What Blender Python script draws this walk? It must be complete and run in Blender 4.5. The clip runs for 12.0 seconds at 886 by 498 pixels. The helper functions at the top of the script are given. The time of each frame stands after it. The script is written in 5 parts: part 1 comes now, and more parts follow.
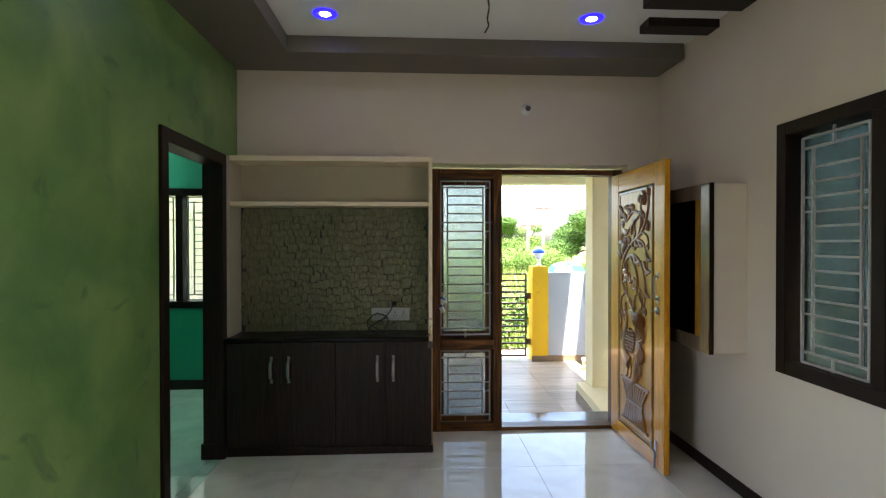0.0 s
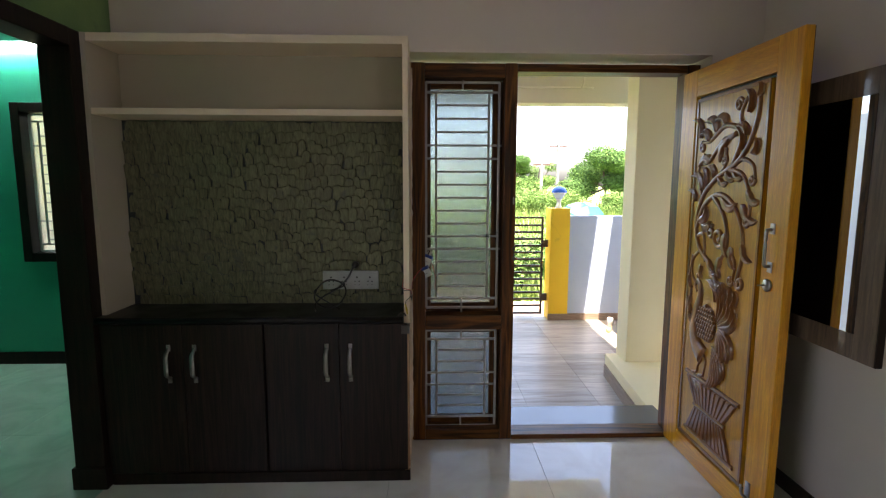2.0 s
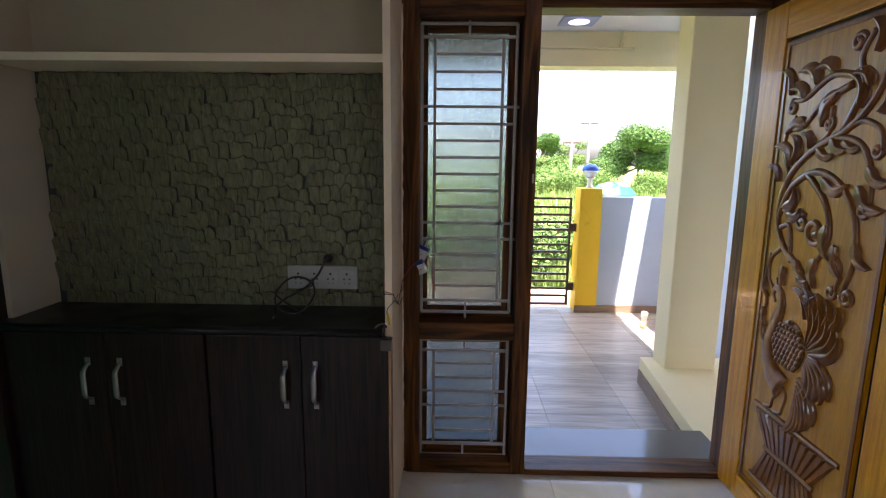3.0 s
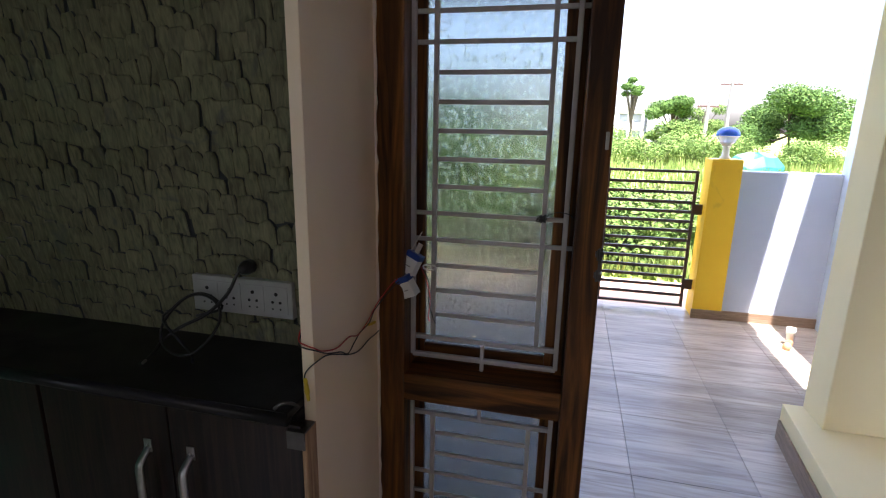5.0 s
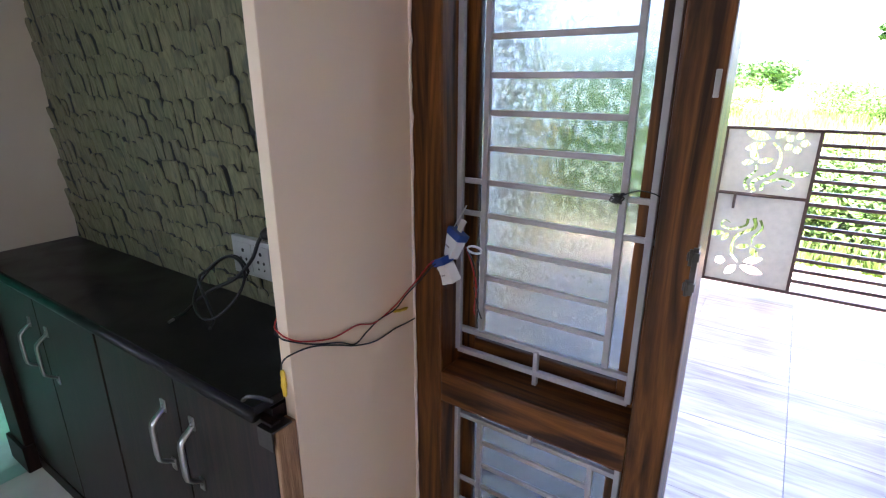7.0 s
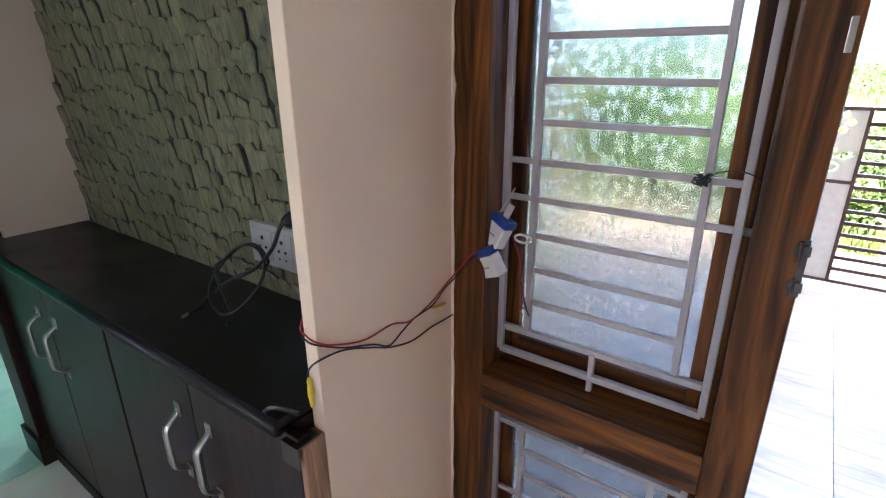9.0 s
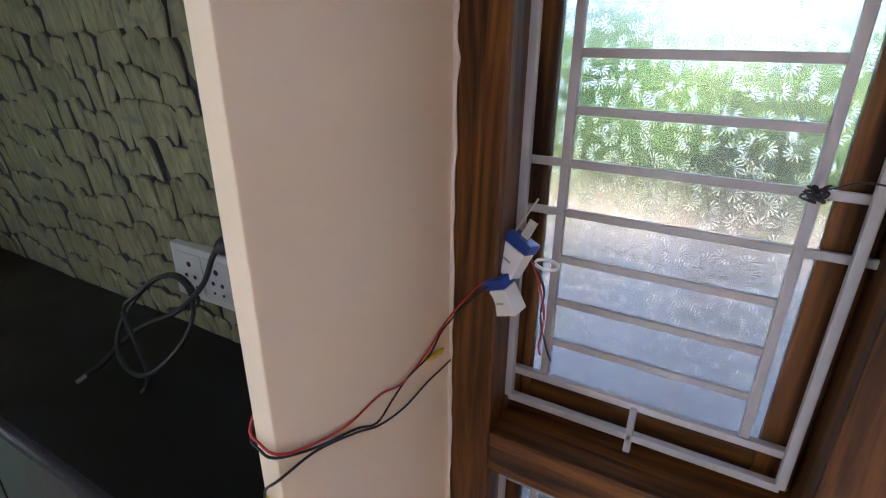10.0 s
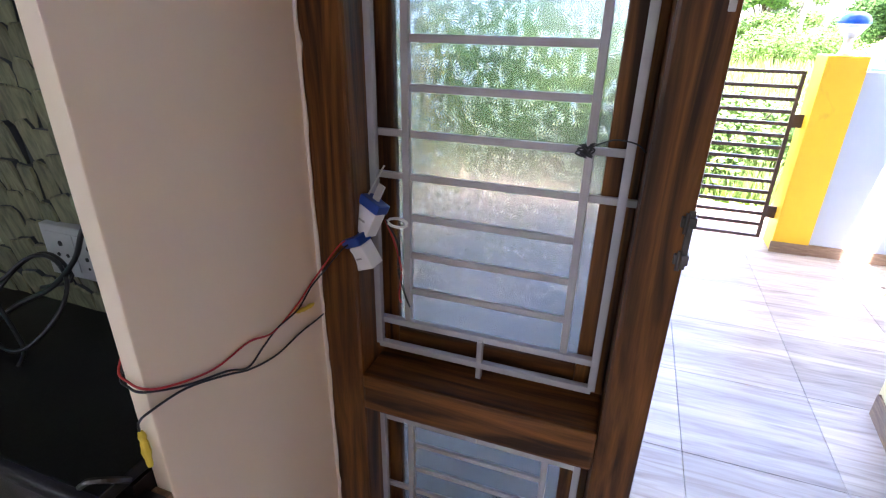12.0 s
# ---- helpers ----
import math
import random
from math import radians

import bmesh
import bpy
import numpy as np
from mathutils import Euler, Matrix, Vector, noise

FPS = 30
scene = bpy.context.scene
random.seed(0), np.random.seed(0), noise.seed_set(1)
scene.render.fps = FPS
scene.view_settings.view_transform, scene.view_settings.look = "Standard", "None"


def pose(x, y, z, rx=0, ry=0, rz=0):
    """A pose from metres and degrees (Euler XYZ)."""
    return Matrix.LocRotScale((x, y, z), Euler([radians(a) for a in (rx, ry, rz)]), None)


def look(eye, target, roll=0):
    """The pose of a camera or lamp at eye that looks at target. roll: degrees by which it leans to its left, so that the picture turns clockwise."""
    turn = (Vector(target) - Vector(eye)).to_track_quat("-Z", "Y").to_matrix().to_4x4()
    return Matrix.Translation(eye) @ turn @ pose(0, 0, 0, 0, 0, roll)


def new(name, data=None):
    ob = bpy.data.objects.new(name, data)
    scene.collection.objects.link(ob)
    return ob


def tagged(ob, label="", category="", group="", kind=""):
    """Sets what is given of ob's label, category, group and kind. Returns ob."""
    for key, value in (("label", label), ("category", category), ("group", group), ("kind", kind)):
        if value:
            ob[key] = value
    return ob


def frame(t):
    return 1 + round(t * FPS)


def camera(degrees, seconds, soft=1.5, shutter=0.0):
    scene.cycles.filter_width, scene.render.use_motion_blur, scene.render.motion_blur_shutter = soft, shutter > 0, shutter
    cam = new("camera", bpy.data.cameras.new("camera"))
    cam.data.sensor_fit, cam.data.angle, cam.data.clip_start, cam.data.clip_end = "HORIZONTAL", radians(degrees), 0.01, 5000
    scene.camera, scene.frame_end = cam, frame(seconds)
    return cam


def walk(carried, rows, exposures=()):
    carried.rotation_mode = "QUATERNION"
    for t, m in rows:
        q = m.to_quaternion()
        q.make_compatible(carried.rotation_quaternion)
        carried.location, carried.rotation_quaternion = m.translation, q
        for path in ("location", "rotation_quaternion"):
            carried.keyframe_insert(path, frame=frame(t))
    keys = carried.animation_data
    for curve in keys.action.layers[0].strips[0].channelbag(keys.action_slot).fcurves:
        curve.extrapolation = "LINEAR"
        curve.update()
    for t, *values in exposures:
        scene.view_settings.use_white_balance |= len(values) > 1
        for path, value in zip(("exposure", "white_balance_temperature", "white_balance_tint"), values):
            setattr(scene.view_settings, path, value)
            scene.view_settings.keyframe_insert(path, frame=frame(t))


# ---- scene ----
cam = camera(81.8, 12.0, soft=1.2)
METRES, EYE, TILT, LEAN, TURN = 4.56, 1.52, 0.0, 0.0, -3.1
ROWS = [
    (0.0, 0.0, 0.0, 0.0, -0.0, -0.51, 0.05),
    (0.5, 0.0043, 0.0713, 0.001, -0.45, -1.67, -0.05),
    (1.0, 0.0174, 0.1418, -0.0058, 0.15, -3.64, 0.34),
    (1.5, 0.0315, 0.2126, -0.0065, 1.32, -5.68, 0.0),
    (2.0, 0.031, 0.2872, -0.0075, 1.29, -7.23, -0.15),
    (2.5, 0.0392, 0.3551, -0.0137, 2.02, -8.65, 0.09),
    (3.0, 0.0548, 0.4209, -0.0131, 4.35, -9.63, -0.57),
    (5.0, 0.101, 0.6377, -0.0215, 17.1, -13.56, -1.02),
    (5.5, 0.0946, 0.6847, -0.0218, 19.87, -14.77, -1.06),
    (6.0, 0.0999, 0.7127, -0.0235, 23.11, -16.65, -1.24),
    (6.5, 0.1227, 0.7311, -0.0255, 31.34, -17.82, -1.0),
    (7.0, 0.1367, 0.722, -0.0268, 37.06, -18.19, -0.09),
    (7.5, 0.1515, 0.6905, -0.0269, 38.53, -18.29, 0.3),
    (9.5, 0.0838, 0.7582, -0.0357, 38.17, -21.0, 0.03),
    (10.0, 0.0596, 0.7732, -0.0367, 32.47, -22.52, -0.52),
    (10.5, 0.0524, 0.7771, -0.0377, 27.64, -23.74, -0.62),
    (11.0, 0.0534, 0.7768, -0.0375, 25.16, -24.41, -0.93),
    (11.5, 0.0658, 0.7717, -0.0364, 23.85, -25.06, -0.95),
    (12.0, 0.0922, 0.7605, -0.0346, 23.07, -24.19, -0.91),
]
walk(cam, [(t, pose(0, 0, EYE, TILT, LEAN, TURN) @ pose(METRES * x, METRES * y, METRES * z, 90 + pitch, roll, yaw)) for t, x, y, z, yaw, pitch, roll in ROWS],
     [(0.0, 3.8, 6650, 9), (1.0, 3.6, 6700, 11), (2.0, 3.45, 6600, 15), (3.2, 3.3, 6250, 20), (5.0, 3.25, 6200, 21), (5.5, 3.4, 6200, 22), (6.0, 3.7, 6200, 22),
      (6.5, 4.45, 5850, 23), (7.5, 4.8, 5600, 23), (9.5, 4.95, 5900, 24), (10.5, 4.95, 5900, 24), (11.5, 4.9, 5900, 25), (12.0, 4.65, 5750, 25)])

# ---- light ----
world = bpy.data.worlds.new("sky")
scene.world = world
world.use_nodes = True
wn = world.node_tree.nodes
sky = wn.new("ShaderNodeTexSky")
sky.sky_type, sky.sun_disc = "NISHITA", False
sky.sun_elevation, sky.sun_rotation = radians(72), radians(160)
sky.air_density, sky.dust_density = 1.0, 5.0
wn["Background"].inputs["Strength"].default_value = 0.15
world.node_tree.links.new(sky.outputs["Color"], wn["Background"].inputs["Color"])
sun = new("sun", bpy.data.lights.new("sun", "SUN"))
sun.data.energy, sun.data.angle, sun.data.color = 3.2, radians(0.5), (1.0, 0.95, 0.86)
sun.matrix_world = look((0, 0, 10), (-0.107, 0.3, 9))
# Two added fill lamps, out of view, brighten the room's side walls.
sidelight = new("window_daylight", bpy.data.lights.new("east_fill_lamp", "AREA"))
sidelight.data.shape, sidelight.data.size, sidelight.data.size_y = "RECTANGLE", 1.2, 1.2
sidelight.data.energy, sidelight.data.color = 0.95, (1.0, 0.98, 0.92)
sidelight.matrix_world = pose(2.06, 0.15, 1.5, 90, 0, 90)
westlight = new("window_daylight", bpy.data.lights.new("west_fill_lamp", "AREA"))
westlight.data.shape, westlight.data.size, westlight.data.size_y = "RECTANGLE", 1.2, 1.2
westlight.data.energy, westlight.data.color = 0.85, (1.0, 0.98, 0.92)
westlight.matrix_world = pose(-1.43, 0.75, 1.5, 90, 0, -90)


# ---- materials ----
def material(name, rough=0.5, metal=0.0):
    m = bpy.data.materials.new(name)
    m.use_nodes = True
    b = m.node_tree.nodes["Principled BSDF"]
    b.inputs["Roughness"].default_value, b.inputs["Metallic"].default_value = rough, metal
    return m, m.node_tree.nodes, m.node_tree.links, b


def ramp(n, l, fac, *stops):
    r = n.new("ShaderNodeValToRGB")
    e = r.color_ramp.elements
    while len(e) < len(stops):
        e.new(0.5)
    for i, (p, c) in enumerate(stops):
        e[i].position, e[i].color = p, (*c, 1)
    l.new(fac, r.inputs[0])
    return r.outputs[0]


def coords(n, l, scale=(1, 1, 1), rot=(0, 0, 0), kind="Object"):
    tc, mp = n.new("ShaderNodeNewGeometry" if kind == "Position" else "ShaderNodeTexCoord"), n.new("ShaderNodeMapping")
    mp.inputs["Scale"].default_value = scale
    mp.inputs["Rotation"].default_value = [radians(a) for a in rot]
    l.new(tc.outputs[kind], mp.inputs[0])
    return mp.outputs[0]


def grain(n, l, vec, scale, detail=4, distort=0.0):
    t = n.new("ShaderNodeTexNoise")
    t.inputs["Scale"].default_value, t.inputs["Detail"].default_value, t.inputs["Distortion"].default_value = scale, detail, distort
    l.new(vec, t.inputs["Vector"])
    return t.outputs["Fac"]


def bump(n, l, b, fac, strength=0.3, dist=0.004):
    k = n.new("ShaderNodeBump")
    k.inputs["Strength"].default_value, k.inputs["Distance"].default_value = strength, dist
    l.new(fac, k.inputs["Height"])
    l.new(k.outputs[0], b.inputs["Normal"])


def blend(n, l, fac, a, c, mode="MIX"):
    k = n.new("ShaderNodeMix")
    k.data_type, k.blend_type = "RGBA", mode
    if isinstance(fac, float):
        k.inputs[0].default_value = fac
    else:
        l.new(fac, k.inputs[0])
    for i, v in ((6, a), (7, c)):
        if isinstance(v, tuple):
            k.inputs[i].default_value = (*v, 1)
        else:
            l.new(v, k.inputs[i])
    return k.outputs[2]


def jitter(n, l, amount=0.25):
    """A grey near 1 that differs from object to object."""
    o, r = n.new("ShaderNodeObjectInfo"), n.new("ShaderNodeMapRange")
    r.inputs["To Min"].default_value, r.inputs["To Max"].default_value = 1 - amount, 1 + amount
    l.new(o.outputs["Random"], r.inputs["Value"])
    return r.outputs[0]


def painted(name, a, c, rough=0.6, coarse=1.6, fine=90, relief=0.12, stain=None):
    m, n, l, b = material(name, rough)
    v = coords(n, l)
    col = ramp(n, l, grain(n, l, v, coarse, 5, 0.4), (0.3, a), (0.7, c))
    if stain:
        s = ramp(n, l, grain(n, l, v, 3.7, 8, 1.2), (0.62, (0, 0, 0)), (0.78, (1, 1, 1)))
        col = blend(n, l, s, col, stain)
    l.new(col, b.inputs["Base Color"])
    bump(n, l, b, grain(n, l, v, fine, 6), relief, 0.003)
    return m


def wooden(name, dark, light, scale=(14, 14, 1.2), rough=0.35, coat=0.0, relief=0.15, vary=0.0, shine=0.5, edge=(0.28, 0.52, 0.75)):
    m, n, l, b = material(name, rough)
    v = coords(n, l, scale)
    g = grain(n, l, v, 2.2, 8, 1.4)
    col = ramp(n, l, g, (edge[0], dark), (edge[1], tuple(0.5 * (p + q) for p, q in zip(dark, light))), (edge[2], light))
    fine = grain(n, l, coords(n, l, tuple(6 * s for s in scale)), 5, 3)
    col = blend(n, l, 0.35, col, ramp(n, l, fine, (0.3, (0.25, 0.25, 0.25)), (0.7, (1, 1, 1))), "MULTIPLY")
    if vary:
        col = blend(n, l, 1.0, col, jitter(n, l, vary), "MULTIPLY")
    l.new(col, b.inputs["Base Color"])
    b.inputs["Coat Weight"].default_value, b.inputs["Coat Roughness"].default_value = coat, 0.06
    b.inputs["Specular IOR Level"].default_value = shine
    bump(n, l, b, fine, relief, 0.002)
    return m


def plain(name, col, rough=0.5, metal=0.0, spot=0.12):
    m, n, l, b = material(name, rough, metal)
    v = coords(n, l)
    low = tuple(c * (1 - spot) for c in col)
    l.new(ramp(n, l, grain(n, l, v, 25, 5), (0.3, low), (0.7, col)), b.inputs["Base Color"])
    bump(n, l, b, grain(n, l, v, 220, 3), 0.06, 0.001)
    return m


def glow(name, col, power):
    m, n, l, b = material(name)
    b.inputs["Base Color"].default_value = (*col, 1)
    b.inputs["Emission Color"].default_value, b.inputs["Emission Strength"].default_value = (*col, 1), power
    return m


# Lit and shaded tones of one unit paint; shade sits in the colour.
UNITPAINT = painted("lit cream unit paint", (0.80, 0.645, 0.465), (0.85, 0.695, 0.51), 0.5, 1.6, 120, 0.08)
UNITSHADE = painted("shaded olive cream unit paint", (0.44, 0.385, 0.29), (0.50, 0.44, 0.335), 0.55, 1.3, 120, 0.08)
WALL = painted("cream wall paint", (0.67, 0.565, 0.465), (0.73, 0.62, 0.515), 0.55, 1.1, 120, 0.10)
GREEN = painted("mottled green texture paint", (0.080, 0.185, 0.048), (0.22, 0.345, 0.11), 0.36, 2.2, 55, 0.6, (0.05, 0.12, 0.045))
TEAL = painted("teal green wall paint", (0.010, 0.34, 0.215), (0.014, 0.39, 0.245), 0.5)
CEIL = painted("white ceiling paint", (0.74, 0.72, 0.70), (0.79, 0.77, 0.75), 0.6)
SOFFIT = painted("brown ceiling border paint", (0.125, 0.105, 0.085), (0.15, 0.125, 0.10), 0.45)
CREAM = painted("pale yellow outside paint", (0.80, 0.69, 0.40), (0.86, 0.75, 0.46), 0.65, 1.3, 70, 0.15)
YELLOW = painted("strong yellow paint", (0.80, 0.47, 0.008), (0.86, 0.53, 0.012), 0.5, 3, 70, 0.15, (0.62, 0.36, 0.02))
BLUEGREY = painted("blue grey wall paint", (0.36, 0.41, 0.50), (0.42, 0.47, 0.56), 0.65, 1.4, 70, 0.15)
NEIGHBOUR = painted("pale blue render", (0.60, 0.68, 0.78), (0.66, 0.74, 0.83), 0.7)
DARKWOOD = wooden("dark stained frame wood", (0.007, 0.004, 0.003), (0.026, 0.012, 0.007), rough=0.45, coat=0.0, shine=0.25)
TEAK = wooden("brown teak frame wood", (0.034, 0.012, 0.004), (0.27, 0.098, 0.018), scale=(12, 12, 0.8), rough=0.4, coat=0.06, shine=0.22, edge=(0.36, 0.55, 0.74))
TEAKX = wooden("brown teak rail wood", (0.034, 0.012, 0.004), (0.27, 0.098, 0.018), scale=(0.8, 12, 12), rough=0.4, coat=0.06, shine=0.22, edge=(0.36, 0.55, 0.74))
HONEY = wooden("varnished honey teak", (0.60, 0.215, 0.004), (0.90, 0.42, 0.008), scale=(16, 16, 1.0), rough=0.34, coat=0.3, relief=0.06)
HONEYX = wooden("varnished honey teak rail", (0.60, 0.215, 0.004), (0.90, 0.42, 0.008), scale=(16, 1.0, 16), rough=0.34, coat=0.3, relief=0.06)
PANELWOOD = wooden("deep varnished teak panel", (0.44, 0.175, 0.004), (0.68, 0.32, 0.007), scale=(16, 16, 1.0), rough=0.3, coat=0.3, relief=0.06)
CARVED = wooden("carved dark teak", (0.15, 0.043, 0.004), (0.34, 0.115, 0.008), scale=(9, 9, 3), rough=0.28, coat=0.6)
LAMINATE = wooden("dark wood grain laminate", (0.005, 0.0035, 0.003), (0.031, 0.015, 0.010), scale=(26, 26, 1.0), rough=0.38, relief=0.08, shine=0.3, edge=(0.36, 0.52, 0.66))
SPLINTER = wooden("bare splintered board edge", (0.22, 0.11, 0.05), (0.55, 0.34, 0.18), rough=0.8, relief=0.6)
STEEL = plain("brushed steel", (0.40, 0.38, 0.36), 0.32, 1.0)
GRILLE = plain("grey painted window bars", (0.43, 0.40, 0.39), 0.35, 0.0)
GATEMETAL = plain("dark brown gate paint", (0.075, 0.038, 0.028), 0.4)
GATESHEET = plain("greige sheet metal", (0.58, 0.54, 0.49), 0.5)
WHITEPLASTIC = plain("white plastic", (0.78, 0.77, 0.74), 0.3, 0.0, 0.05)
SOCKETWHITE = plain("dusty white socket plastic", (0.36, 0.36, 0.345), 0.4, 0.0, 0.15)
BLACK = plain("black plastic", (0.012, 0.012, 0.013), 0.4)
DARKHOLE = plain("dark socket hole", (0.01, 0.01, 0.01), 0.8)
BLUECAP = plain("blue plastic cap", (0.015, 0.055, 0.28), 0.35)
REDWIRE = plain("red cable", (0.46, 0.02, 0.016), 0.4)
BROWNWIRE = plain("dark maroon cable", (0.055, 0.018, 0.016), 0.4)
YELLOWTAPE = plain("yellow tape", (0.70, 0.50, 0.03), 0.5)
TARP = plain("turquoise tarpaulin", (0.002, 0.095, 0.088), 0.5)
POLEGREY = painted("weathered pole concrete", (0.13, 0.125, 0.12), (0.19, 0.185, 0.175), 0.9)
CONCRETE = painted("grey concrete", (0.30, 0.29, 0.27), (0.42, 0.40, 0.38), 0.85)
HOUSEWHITE = painted("far white house paint", (0.62, 0.62, 0.64), (0.74, 0.74, 0.76), 0.8)
HOUSEDARK = plain("dark window glass of a house", (0.20, 0.22, 0.25), 0.2)
REDEARTH = painted("dry reddish earth", (0.42, 0.27, 0.17), (0.52, 0.36, 0.24), 0.95, 2.5, 30, 0.5)
INGROUT = plain("cream grout", (0.58, 0.54, 0.48), 0.7)
DULLSTEEL = plain("dull worn steel", (0.13, 0.12, 0.11), 0.42, 1.0, 0.4)
SCALEGAP = plain("dark blue grey crevice tone", (0.030, 0.036, 0.040), 0.8)
GROUT = plain("grey grout", (0.40, 0.36, 0.32), 0.9)


def floor_tile_material(name="glossy cream vitrified tile", tones=((0.66, 0.61, 0.54), (0.74, 0.70, 0.63), (0.78, 0.75, 0.69))):
    m, n, l, b = material(name, 0.07)
    v = coords(n, l, kind="Position")
    g = grain(n, l, v, 2.6, 9, 1.6)
    col = ramp(n, l, g, (0.3, tones[0]), (0.52, tones[1]), (0.75, tones[2]))
    l.new(blend(n, l, 1.0, col, jitter(n, l, 0.03), "MULTIPLY"), b.inputs["Base Color"])
    l.new(ramp(n, l, grain(n, l, v, 14, 6), (0.35, (0.02, 0.02, 0.02)), (0.75, (0.06, 0.06, 0.06))), b.inputs["Roughness"])
    bump(n, l, b, grain(n, l, v, 3.5, 2), 0.012, 0.002)
    return m


def porch_tile_material():
    m, n, l, b = material("grey brown wood look tile", 0.32)
    v = coords(n, l, (1.3, 13, 13), kind="Position")
    g = grain(n, l, v, 2.0, 9, 1.1)
    col = ramp(n, l, g, (0.25, (0.25, 0.20, 0.16)), (0.5, (0.43, 0.37, 0.31)), (0.75, (0.56, 0.50, 0.435)))
    w = grain(n, l, coords(n, l, (0.5, 5.2, 1), kind="Position"), 1.1, 1)
    col = blend(n, l, 0.55, col, ramp(n, l, w, (0.38, (0.50, 0.48, 0.46)), (0.62, (1.0, 1.0, 1.0))), "MULTIPLY")
    l.new(blend(n, l, 1.0, col, jitter(n, l, 0.14), "MULTIPLY"), b.inputs["Base Color"])
    bump(n, l, b, g, 0.08, 0.002)
    return m


def granite_material(name="black speckled granite", base=0.004, light=0.016, rough=0.3):
    m, n, l, b = material(name, rough)
    v = coords(n, l)
    b.inputs["Specular IOR Level"].default_value = 0.5 if rough < 0.2 else 0.3
    g = grain(n, l, v, 260, 4)
    l.new(ramp(n, l, g, (0.42, (base, base, base * 1.05)), (0.66, (light * 0.5, light * 0.5, light * 0.5)), (0.8, (light, light, light))), b.inputs["Base Color"])
    l.new(ramp(n, l, grain(n, l, v, 5, 6, 0.6), (0.4, (rough, rough, rough)), (0.75, (rough + 0.22,) * 3)), b.inputs["Roughness"])
    return m


def stone_material():
    m, n, l, b = material("grey olive cast stone scales", 0.62)
    v = coords(n, l, kind="Position")
    streak = grain(n, l, coords(n, l, (1.0, 1.0, 0.16), kind="Position"), 95, 6, 0.8)
    col = ramp(n, l, streak, (0.28, (0.065, 0.066, 0.034)), (0.5, (0.138, 0.134, 0.072)), (0.75, (0.21, 0.20, 0.112)))
    col = blend(n, l, 1.0, col, jitter(n, l, 0.16), "MULTIPLY")
    s = ramp(n, l, grain(n, l, v, 9, 6, 1.2), (0.60, (0, 0, 0)), (0.74, (0.8, 0.8, 0.8)))
    l.new(blend(n, l, s, col, (0.045, 0.060, 0.062)), b.inputs["Base Color"])
    bump(n, l, b, streak, 0.35, 0.003)
    return m


def obscure_glass_material(name, scale=95.0, rough=0.10, tint=(0.43, 0.53, 0.55), strength=0.42):
    m, n, l, b = material(name, rough)
    b.inputs["Base Color"].default_value = (*tint, 1)
    b.inputs["Transmission Weight"].default_value, b.inputs["IOR"].default_value = 1.0, 1.45
    v = coords(n, l, (1.0, 1.0, 0.55))
    vo = n.new("ShaderNodeTexVoronoi")
    vo.inputs["Scale"].default_value = scale
    l.new(v, vo.inputs["Vector"])
    mixed = blend(n, l, 0.72, vo.outputs["Distance"], ramp(n, l, grain(n, l, v, scale * 0.75, 1, 4.5), (0.42, (0, 0, 0)), (0.58, (1, 1, 1))))
    bump(n, l, b, mixed, strength, 0.004)
    return m


